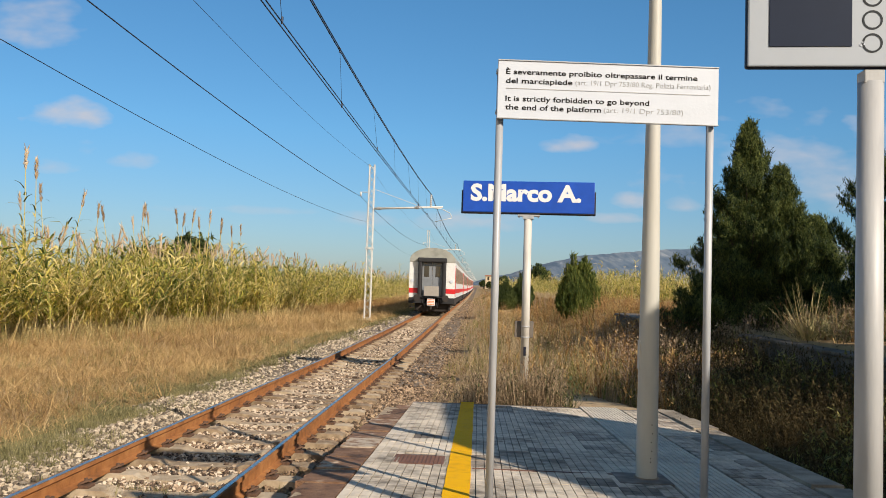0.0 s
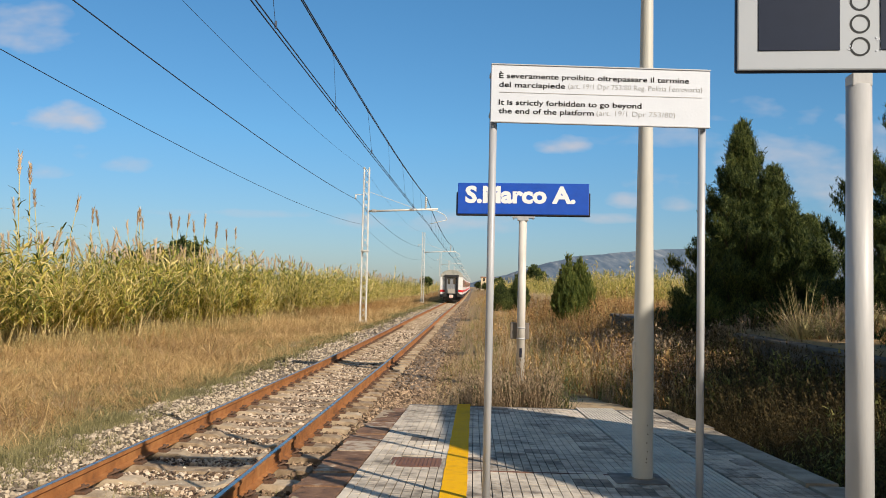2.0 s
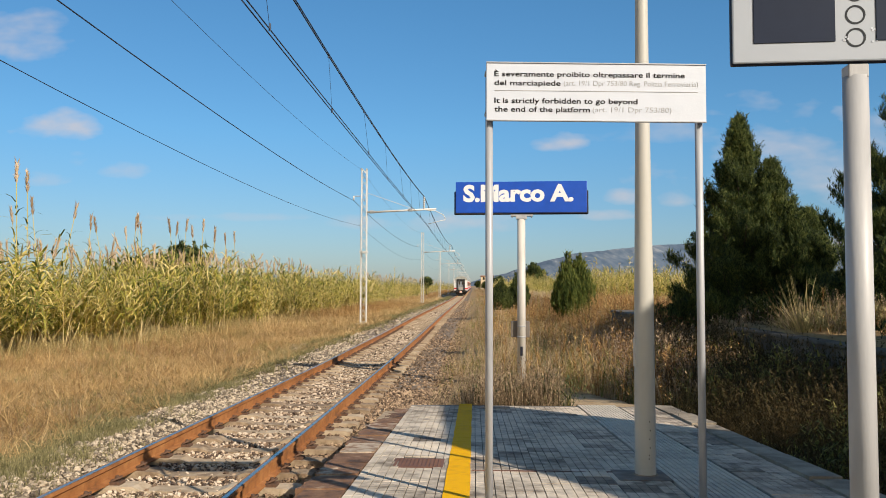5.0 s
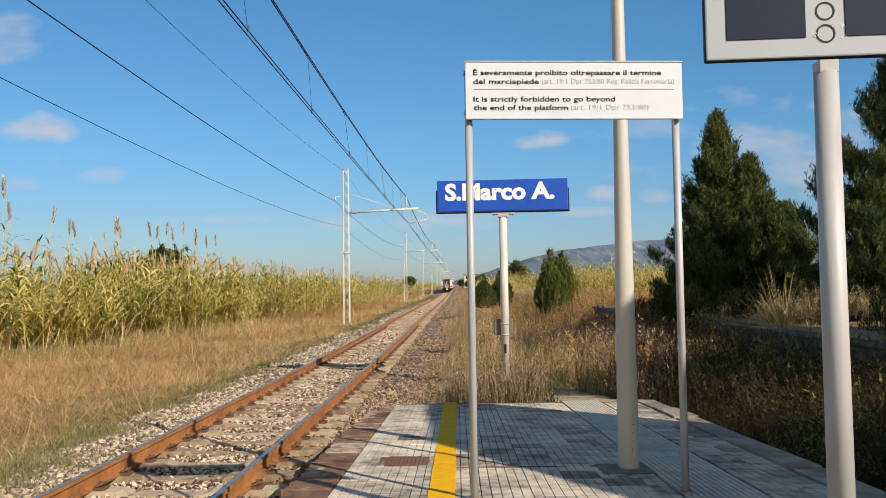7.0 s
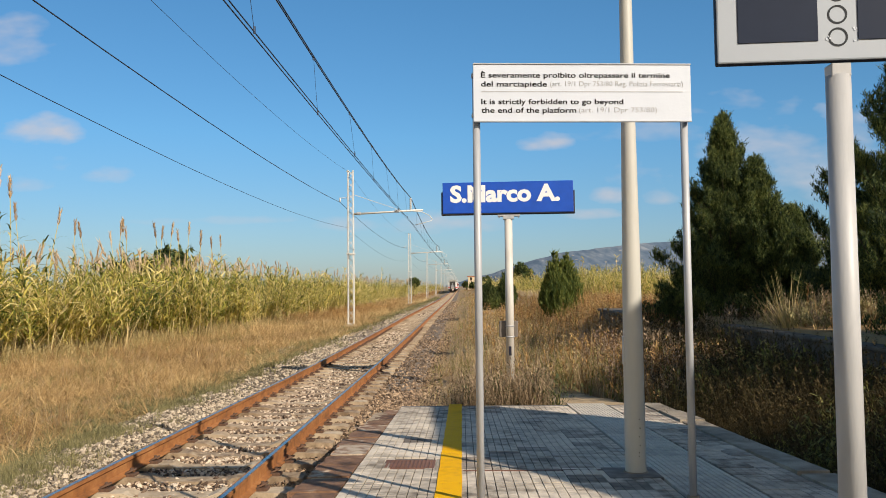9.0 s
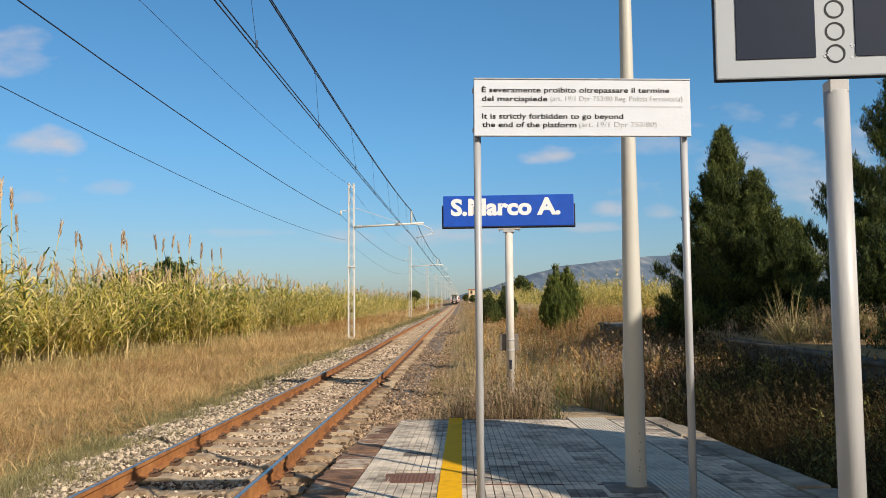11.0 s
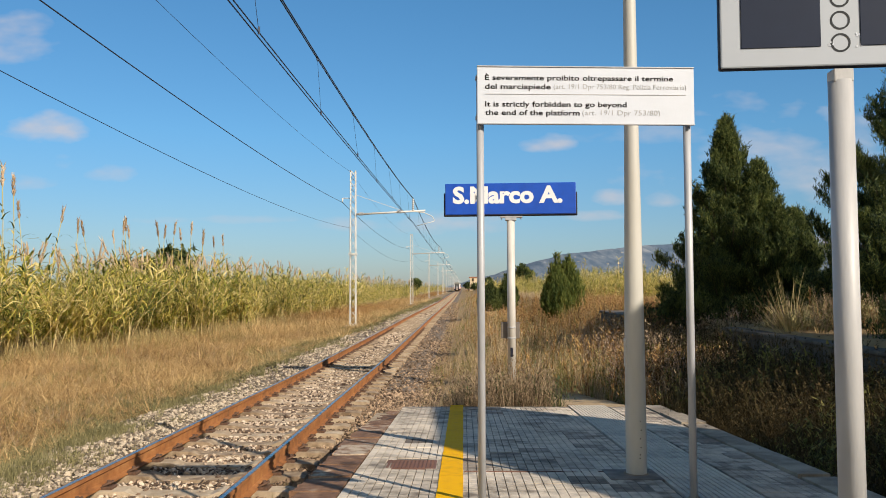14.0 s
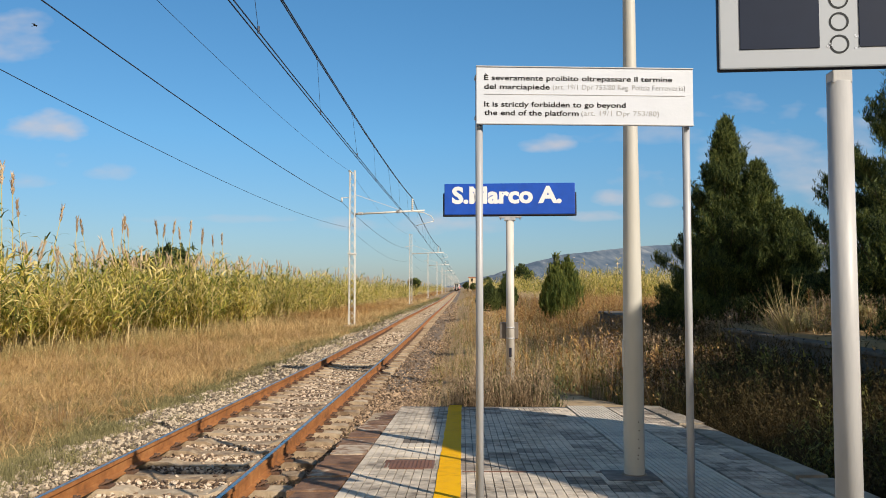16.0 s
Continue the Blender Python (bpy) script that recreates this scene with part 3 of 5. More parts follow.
    tile = part("paving_tile", bm, tile_mat, p, at=pose(-0.79, 3.2, 0.685 - 0.0485 * 3.2, -tilt))
    half = tile.data.copy()
    cut = bmesh.new()
    cut.from_mesh(half)
    bmesh.ops.delete(cut, geom=[v for v in cut.verts if v.co.x > 0.125], context="VERTS")
    cut.to_mesh(half)
    cut.free()
    worn = tile.data.copy()
    worn.materials[0] = tile_worn
    rng = random.Random(5)
    for j in range(28):
        for i in range(9):
            x, y = -0.79 + i * 0.2505, 3.2 + j * 0.2505
            if (i, j) == (0, 0):
                continue
            if y + 0.25 > END:
                continue
            if -0.62 < x + 0.12 < -0.2 and 5.7 < y + 0.12 < 6.1:
                continue
            dark = rng.random() < (0.22 if x > -0.05 and 5.6 < y < 7.3 else 0.06)
            ob = new("paving_tile", half if i == 8 else worn if dark else tile.data)
            ob.parent = p
            ob.matrix_basis = pose(x, y, 0.685 - 0.0485 * y + rng.uniform(-0.002, 0.002), -tilt + rng.uniform(-0.3, 0.3), rng.uniform(-0.4, 0.4), 0)
    # mossy tiles beyond the guiding strip, the outer row cut to fit
    cut = bmesh.new()
    cut.from_mesh(tile.data)
    bmesh.ops.delete(cut, geom=[v for v in cut.verts if v.co.x > 0.186], context="VERTS")
    narrow = tile.data.copy()
    cut.to_mesh(narrow)
    cut.free()
    narrow_worn = narrow.copy()
    narrow_worn.materials[0] = tile_worn
    for j in range(29):
        y = 2.7 + j * 0.2505
        if y + 0.25 > END:
            continue
        for i, pair in enumerate(((tile.data, worn), (narrow, narrow_worn))):
            moss = rng.random() < 0.20 + 0.35 * i + 0.2 * (y < 6.2)
            ob = new("paving_tile", pair[1] if moss else pair[0])
            ob.parent = p
            ob.matrix_basis = pose(1.862 + i * 0.2505, y, 0.685 - 0.0485 * y + rng.uniform(-0.003, 0.002), -tilt + rng.uniform(-0.4, 0.4), rng.uniform(-0.5, 0.5), 0)
    # guiding strip with long ribs
    bm = bmesh.new()
    for k in range(12):
        x0 = k * 0.04
        add_box(bm, (x0 + 0.005, 0.004, -0.016), (x0 + 0.036, 0.396, 0.004))
    rib = None
    for j in range(19):
        y = 2.6 + j * 0.4
        m = pose(1.355, y, 0.685 - 0.0485 * y, -tilt)
        if rib is None:
            rib = part("tactile_tile", bm, tactile_mat, p, "ribbed guiding tile", at=m)
        else:
            ob = new("tactile_tile", rib.data)
            ob.parent, ob.matrix_basis = p, m
    # yellow safety line
    bm = bmesh.new()
    for j in range(30):
        y = 2.7 + j * 0.25
        ramp_box(bm, -0.178 + 0.002 * math.sin(j * 2.2), -0.012 + 0.002 * math.cos(j * 1.3), y, y + 0.247, 0.004, 0.008)
    part("yellow_line", bm, yellow_paint, p, "worn yellow safety line")
    # iron cover in its frame
    bm = bmesh.new()
    ramp_box(bm, -0.60, -0.215, 5.74, 6.09, 0.0, 0.014)
    cover = part("drain_cover", bm, cover_mat, p, "rusty square drain cover")
    bm = bmesh.new()
    for i in range(12):
        for j in range(11):
            x, y = -0.585 + i * 0.03, 5.755 + j * 0.03
            ramp_box(bm, x, x + 0.018, y, y + 0.018, 0.004, 0.006)
    part("cover_studs", bm, cover_mat, cover)
    bm = bmesh.new()
    ramp_box(bm, -0.66, -0.61, 5.70, 6.12, 0.0, 0.014)
    ramp_box(bm, -0.205, -0.182, 5.70, 6.12, 0.0, 0.014)
    part("cement_surround", bm, platform_concrete, p, "rough cement round the cover")
    # mortar patch at the foot of the pole, and a cross joint
    bm = bmesh.new()
    ramp_box(bm, 1.0, 1.36, 5.33, 5.70, 0.005, 0.02)
    part("cement_patch", bm, patch_mat, p, "dark cement patch round the pole")
    bm = bmesh.new()
    ramp_box(bm, 0.0, 1.0, 5.62, 5.645, 0.003, 0.01)
    part("cross_joint", bm, cover_mat, p, "brown cross joint")


build_ground()
build_ballast()
build_track()
build_platform()

# path of trodden sand past the end of the platform
bm = bmesh.new()
grid = []
for j in range(16):
    y = 10.17 + j * 0.24
    mid, half = 1.86 - 0.05 * j / 4, 0.52 - 0.026 * j
    row = []
    for i in range(13):
        u = i / 6 - 1
        x = mid + u * (half + 0.3)
        top = 0.15 - 0.02 * j + 0.015 * math.sin(x * 9 + y * 7)
        low = float(ground_z(x, y)) - 0.05
        row.append(bm.verts.new((x, y, low + (top - low) * float(smooth(1.0, 0.62, abs(u))))))
    grid.append(row)
for r0, r1 in zip(grid, grid[1:]):
    for i in range(12):
        bm.faces.new((r0[i], r0[i + 1], r1[i + 1], r1[i]))
tagged(part("trodden_path", bm, sand), "short path of pale trodden sand", "path", kind="structure")

# old loading dock
bm = bmesh.new()
add_box(bm, (4.82, -8, -0.6), (5.1, 14.4, 0.93), None, 0.02)
add_box(bm, (3.98, 19.0, -0.6), (5.1, 22.5, 0.98), None, 0.03)
dock = part("dock_wall", bm, wall_stone)
tagged(dock, "low weathered wall of an old loading dock", "wall", kind="structure")
part("coping", boxes(((4.78, -8, 0.93), (5.16, 14.45, 0.99), None, 0.02)), wall_stone, dock, "worn coping of the wall")
part("coping", boxes(((3.93, 18.95, 0.98), (5.16, 22.55, 1.05), None, 0.02)), wall_stone, dock, "worn coping of the wall")

# unseen slab behind the camera, added and cut to shape the platform's shadow
bm = bmesh.new()
extr = [(-9.0, -0.5), (4.4, -0.5), (4.4, 5.42), (0.9, 5.42), (-3.5, 1.0), (-9.0, 1.0)]
lo = [bm.verts.new((5.71, y - 0.07, z)) for y, z in extr]
hi = [bm.verts.new((6.01, y - 0.07, z)) for y, z in extr]
bm.faces.new(lo)
bm.faces.new(hi[::-1])
for i in range(6):
    bm.faces.new((lo[i], lo[(i + 1) % 6], hi[(i + 1) % 6], hi[i]))
tagged(part("wall_station", bm, plaster), "unseen plain slab added to cast the shadow on the platform", "wall", kind="structure")

# ---- signs and posts ----


def writing(name, text, width, height, mat, parent, at, bold=0.0):
    """Letters of the built-in font, fitted to a width and a height, as a thin raised mesh."""
    cu = bpy.data.curves.new(name, "FONT")
    cu.body, cu.size, cu.extrude, cu.offset = text, 1.0, 0.004, bold
    cu.resolution_u = 3
    tmp = new(name, cu)
    bpy.context.view_layer.update()
    me = bpy.data.meshes.new_from_object(tmp.evaluated_get(bpy.context.evaluated_depsgraph_get()))
    bpy.data.objects.remove(tmp)
    co = np.array([v.co[:] for v in me.vertices])
    lo, hi = co.min(0), co.max(0)
    sx = width / (hi[0] - lo[0])
    sy = height / 0.70
    co = np.stack([(co[:, 0] - lo[0]) * sx, co[:, 1] * sy, co[:, 2] * 0.3], -1)
    me.vertices.foreach_set("co", co.astype(np.float32).ravel())
    me.update()
    me.materials.clear()
    me.materials.append(mat)
    ob = new(name, me)
    ob.parent, ob.matrix_basis = parent, at
    return ob


def warning_sign():
    # the board turns slightly; its own x runs along the board and -y is its face
    base = thing("warning_sign", "white bilingual warning board on two grey steel posts", "sign",
                 at=pose(0.084, 4.58, 0, 0, 0, 4.0))
    W, Z0, Z1 = 1.328, 2.724, 3.079
    bm = boxes(((0, -0.012, Z0), (W, 0.012, Z1), None, 0.004))
    board = part("board", bm, white_enamel, base, "white enamelled board with black lettering")
    part("lip", boxes(((0.0, -0.018, Z1 - 0.006), (W, -0.0125, Z1)), ((0, -0.018, Z0), (W, -0.0125, Z0 + 0.005))), galvanised, board, "folded metal lip")
    k = W / 1152.0

    def line(name, text, px, base_y, end, mat, bold, h=0.031):
        writing(name, text, (end - px) * k, h, mat, board, pose((px - 8) * k, -0.0135, Z1 - (base_y - 58) * k, 90, 0, 0), bold)

    line("lettering", "\u00c8 severamente proibito oltrepassare il termine", 50, 133, 1047, black_ink, 0.0085)
    line("lettering", "del marciapiede", 50, 180, 395, black_ink, 0.0085)
    line("lettering", "(art. 19/1 Dpr 753/80 Reg. Polizia Ferroviaria)", 412, 178, 1117, grey_ink, -0.014)
    line("lettering", "It is strictly forbidden to go beyond", 50, 273, 797, black_ink, 0.0085)
    line("lettering", "the end of the platform", 50, 318, 547, black_ink, 0.0085)
    line("lettering", "(art. 19/1 Dpr 753/80)", 562, 316, 975, grey_ink, -0.014)
    part("rule", boxes((((52 - 8) * k, -0.0145, Z1 - (209 - 58) * k), ((1115 - 8) * k, -0.0125, Z1 - (206 - 58) * k))), grey_ink, board)
    g = ramp_z(4.6)
    for x in (0.022, W - 0.03):
        post = part("post", tubes(((x, 0.042, g), (x, 0.042, 3.0), 0.0228, 0.0228, 16)), galvanised, base, "grey galvanised steel post")
        part("foot", tubes(((x, 0.042, g - 0.01), (x, 0.042, g + 0.015), 0.04, 0.035, 12)), platform_concrete, post)
        for z in (Z0 + 0.05, Z1 - 0.06):
            part("clamp", boxes(((x - 0.027, 0.014, z - 0.012), (x + 0.027, 0.07, z + 0.012), None, 0.004)), galvanised, post)


def station_sign():
    base = thing("station_sign", "blue station name board with white letters on a pale post", "sign", at=pose(0.936, 15.3, 0, 0, 0, -3.5))
    z0, z1 = 3.18, 3.80
    board = part("board", boxes(((-1.29, -0.07, z0), (1.29, 0.0, z1), None, 0.01)), sign_blue, base, "blue board with a plain face")
    part("casing", boxes(((-1.325, 0.005, z0 - 0.025), (1.325, 0.12, z1 - 0.18), None, 0.01)), dark_frame, base, "dark metal casing")
    part("edge", boxes(((-1.30, -0.075, z0 - 0.014), (1.30, 0.0, z0 - 0.002))), dark_frame, board)
    writing("lettering", "S.Marco A.", 2.17, 0.315, sign_white, board, pose(-1.14, -0.072, z0 + 0.235, 90, 0, 0), 0.042)
    g = float(ground_z(0.93, 15.3))
    bracket = part("bracket", boxes(((-0.2, -0.05, z0 - 0.065), (0.24, 0.1, z0 - 0.028), None, 0.004), ((-0.1, -0.06, z0 - 0.12), (0.12, 0.1, z0 - 0.066), None, 0.004)),
                   galvanised, base, "flat steel bracket")
    for x in (-0.17, 0.21):
        part("bolt", tubes(((x, -0.03, z0 - 0.1), (x, -0.03, z0 - 0.03), 0.012, 0.012, 6)), galvanised, bracket)
    post = part("post", tubes(((0.01, 0.02, g), (0.01, 0.02, z0 - 0.1), 0.082, 0.078, 20)), white_post, base, "chipped white tubular post")
    part("inspection_slot", boxes(((-0.015, -0.072, 0.37), (0.035, -0.055, 0.55), None, 0.006)), dark_frame, post)
    for z in (0.72, 0.93):
        part("band", tubes(((0.01, 0.02, z), (0.01, 0.02, z + 0.025), 0.088, 0.088, 20)), galvanised, post)
    part("junction_box", boxes(((-0.2, 0.06, 0.72), (0.17, 0.18, 1.04), None, 0.012)), box_grey, base, "small grey box strapped to the post")


def lamp_post():
    g = ramp_z(5.5) - 0.005
    base = thing("tall_pole", "tall cream tapered steel pole standing on the platform", "pole", at=pose(1.215, 5.53, 0))
    bm = bmesh.new()
    zs = [(g, 0.074), (g + 1.0, 0.069), (3.0, 0.050), (4.2, 0.042), (8.4, 0.030)]
    add_sweep(bm, [(0, 0, z) for z, r in zs], [r for z, r in zs], 24)
    post = part("shaft", bm, cream_paint, base, "cream painted tapered shaft")
    part("foot", tubes(((0, 0, g - 0.02), (0, 0, g + 0.018), 0.10, 0.085, 20)), platform_concrete, base)
    part("hatch", boxes(((-0.073, -0.03, g + 0.76), (-0.06, 0.03, g + 0.96), None, 0.004)), cream_paint, post, "small cover over the wiring")
    bm = bmesh.new()
    for z, x in ((0.62, 0.018), (0.68, 0.014), (0.74, 0.02), (0.80, 0.016), (0.545, 0.01), (0.57, 0.012)):
        add_box(bm, (x - 0.003, -0.0745, z - 0.004), (x + 0.003, -0.071, z + 0.004))
    part("scratches", bm, train_under, post, "chips in the paint")


DP_Y = 2.77


def display_board():
    k = DP_Y / 1358.0
    base = thing("departure_display", "pale grey train departure display with dark screens on a white post", "display board",
                 at=pose(1.384, DP_Y, 0, 0, 0, DP_TURN))
    z0 = DP_Z
    h = 0.66
    w = 213 * k
    s = 9 * k
    case = part("case", boxes(((-w - s + 0.011, 0.004, z0 - 0.002), (w - s, 0.03, z0 + h), None, 0.008)), dark_frame, base, "dark casing")
    face = part("face", boxes(((-w - s + 0.014, -0.006, z0 + 0.002), (w - s, 0.004, z0 + h), None, 0.006)), panel_grey, base, "pale grey perforated face")
    for x0, x1 in ((-179 * k, -41 * k), (27 * k, 171 * k)):
        part("screen", boxes(((x0, -0.010, z0 + 36 * k), (x1, -0.005, z0 + h - 36 * k), None, 0.001)), screen_dark, face, "dark switched-off screen")
    for i in range(6):
        bm = bmesh.new()
        z = z0 + 42 * k + i * 40.5 * k
        ring = []
        for r, d in ((17 * k, -0.0055), (17 * k, -0.0075), (13.6 * k, -0.0075), (13.6 * k, -0.0055)):
            ring.append([bm.verts.new((r * math.cos(a * math.pi / 16) - 7 * k, d, z + r * math.sin(a * math.pi / 16))) for a in range(32)])
        for p, q in zip(ring, ring[1:]):
            for i2 in range(32):
                bm.faces.new((p[i2], p[(i2 + 1) % 32], q[(i2 + 1) % 32], q[i2]))
        part("button_ring", bm, ring_dark, face, "dark ring of a round lamp")
    bm = bmesh.new()
    rng = random.Random(2)
    for cx, cz in ((26, 62), (-26, 66), (68, 70), (100, 60), (22, 90)):
        for _ in range(5):
            x, z = (cx + rng.uniform(-6, 6)) * k, z0 + (cz + rng.uniform(-6, 6)) * k * 0.6
            add_box(bm, (x - 0.003, -0.0075, z - 0.003), (x + 0.003, -0.0055, z + 0.003))
    part("scuffs", bm, white_enamel, face, "scuffs in the face")
    part("socket", boxes(((-17 * k, 0.006, z0 - 26 * k), (17 * k, 0.074, z0 - 0.004), None, 0.004)), pale_paint, base, "square socket")
    g = ramp_z(DP_Y)
    bm = bmesh.new()
    add_tube(bm, (0.0, 0.04, g), (0.0, 0.04, z0 - 22 * k), 23.0 * k, 21.0 * k, 28)
    part("post", bm, pale_paint, base, "white painted round post")


# ---- catenary ----
MAST_Y = [44.0 + 53.4 * i for i in range(-1, 12)]
MAST_X = -6.31


def mast(y):
    m = thing("catenary_mast", "white lattice steel catenary mast beside the track", "catenary mast", "masts along the track",
              at=pose(MAST_X, y, 0))
    g, top = -0.55, 8.45
    wb, wt = 0.165, 0.145

    def corner(sx, sy, z):
        w = wb + (wt - wb) * (z - g) / (top - g)
        return (sx * w, sy * w * 0.8, z)

    for sx in (-1, 1):
        for sy in (-1, 1):
            part("leg", tubes((corner(sx, sy, g), corner(sx, sy, top), 0.032, 0.03, 5)), mast_paint, m)
    n = 27
    for face in range(2):
        for s in (-1, 1):
            bm = bmesh.new()
            zig = []
            for i in range(n + 1):
                d = s if i % 2 else -s
                zig.append(corner(*((d, s) if face == 0 else (s, d)), g + (top - g) * i / n))
            add_sweep(bm, zig, 0.03, 4)
            part("lacing", bm, mast_paint, m)
    part("foot", boxes(((-0.45, -0.45, g - 0.2), (0.45, 0.45, g + 0.12), None, 0.03)), old_concrete, m)
    arm = part("cantilever", tubes(((wt, 0, 5.92), (4.15, 0, 6.12), 0.06, 0.055, 10)), mast_paint, m, "horizontal tube over the track")
    part("stay", tubes(((wt, 0, 7.05), (2.9, 0, 6.1), 0.014, 0.014, 5)), mast_paint, m)
    for x0, z0 in ((2.55, 6.055), (0.35, 5.945)):
        ins = tubes(((x0 - 0.02, 0, z0), (x0 + 0.25, 0, z0), 0.07, 0.07, 10))
        for k in range(5):
            add_tube(ins, (x0 + k * 0.05, 0, z0), (x0 + 0.03 + k * 0.05, 0, z0), 0.095, 0.095, 10)
        part("insulator", ins, pale_paint, arm, "ribbed pale insulator")
    ins = tubes(((3.45, 0, 6.1), (3.45, 0, 6.82), 0.035, 0.035, 8))
    for k in range(6):
        add_tube(ins, (3.45, 0, 6.12 + k * 0.12), (3.45, 0, 6.18 + k * 0.12), 0.08, 0.06, 8)
    part("insulator", ins, mast_paint, arm)
    bm = bmesh.new()
    pts = [(3.5, 0, 6.06), (4.1, 0, 6.0), (4.55, 0, 5.78), (4.68, 0, 5.55), (4.6, 0, 5.45)]
    add_sweep(bm, pts, 0.025)
    add_tube(bm, (4.66, 0, 5.5), (3.68, 0, 5.25), 0.02, 0.02, 6)
    part("steady_arm", bm, mast_paint, m, "bent steady arm")
    bm = tubes(((-0.17, 0, 6.86), (-0.66, 0, 6.86), 0.025, 0.025, 6))
    add_tube(bm, (-0.61, 0, 6.86), (-0.61, 0, 6.62), 0.05, 0.04, 8)
    part("side_arm", bm, mast_paint, m)
    part("hook", tubes(((-0.1, 0, 8.38), (-0.25, 0, 8.38), 0.02, 0.02, 5), ((-0.15, 0, 5.16), (-0.26, 0, 5.16), 0.02, 0.02, 5)), mast_paint, m)
    part("girdle", boxes(((-0.24, -0.2, 3.6), (0.24, 0.2, 3.68))), mast_paint, m)
    return m


def hang(pts_of, r, near_n):
    """A connected wire through all the spans."""
    pts = []
    for a, b in zip(MAST_Y, MAST_Y[1:]):
        n = near_n if a < 60 else 6
        pts += [pts_of(a, b, i / n) for i in range(n)]
    bm = bmesh.new()
    add_sweep(bm, pts, r, 5)
    return bm


def sagging(xa, za, x0, z0, sag, r, name, label):
    """A wire from mast to mast that hangs between them."""
    def at(a, b, t):
        s = 1 - t if a < 0 else 0.0
        return (x0 + (xa - x0) * s, a + (b - a) * t, z0 + (za - z0) * s - 4 * sag * t * (1 - t))

    bm = hang(at, r, 18)
    return tagged(part(name, bm, wire_mat), label, "cable")


def build_catenary():
    first = mast(MAST_Y[1])
    for i, y in enumerate(MAST_Y):
        if i != 1:
            copy_thing(first, pose(MAST_X - min(0.45, 0.2 * max(0, i - 1)), y, 0))
    sagging(-6.14, 8.64, -6.44, 8.38, 0.88, 0.006, "earth_wire", "thin dark wire strung along the mast tops")
    sagging(-6.54, 7.08, -6.92, 6.61, 0.61, 0.013, "feeder_cable", "dark feeder cable strung along the masts")
    sagging(-6.20, 5.70, -6.54, 5.16, 0.84, 0.007, "telephone_cable", "dark cable strung low along the masts")
    # carrying cable, contact wires and droppers
    cat = thing("overhead_line", "overhead contact line with carrying cable and droppers", "overhead line")
    X, ZC, ZM, SAG = -2.75, 5.22, 6.82, 0.57
    for dx in (-0.015, 0.015):
        part("carrying_cable", hang(lambda a, b, t: (X - 0.1 + dx, a + (b - a) * t, ZM - 4 * SAG * t * (1 - t)), 0.012, 18), wire_mat, cat)
    for dx in (-0.03, 0.03):
        part("contact_wire", hang(lambda a, b, t: (X + dx, a + (b - a) * t, ZC + 0.07 - 0.6 * t * (1 - t)), 0.010, 10), wire_mat, cat)
    for a, b in list(zip(MAST_Y, MAST_Y[1:]))[:4]:
        for i in range(1, 11):
            t = i / 11
            y = a + (b - a) * t
            z, zc = ZM - 4 * SAG * t * (1 - t), ZC + 0.07 - 0.6 * t * (1 - t)
            dx = -0.03 if i % 2 else 0.03
            bd = bmesh.new()
            add_tube(bd, (X - 0.1, y, z), (X + dx, y + 0.05, zc), 0.004, 0.004, 4)
            add_tube(bd, (X - 0.1, y, z - 0.05), (X - 0.1, y, z + 0.03), 0.02, 0.02, 5)
            add_tube(bd, (X + dx, y + 0.05, zc - 0.02), (X + dx, y + 0.05, zc + 0.08), 0.017, 0.017, 5)
            part("dropper", bd, wire_mat, cat)


DP_TURN, DP_Z = -3.6, 2.541
warning_sign()
station_sign()
lamp_post()
display_board()
build_catenary()

# ---- the train ----


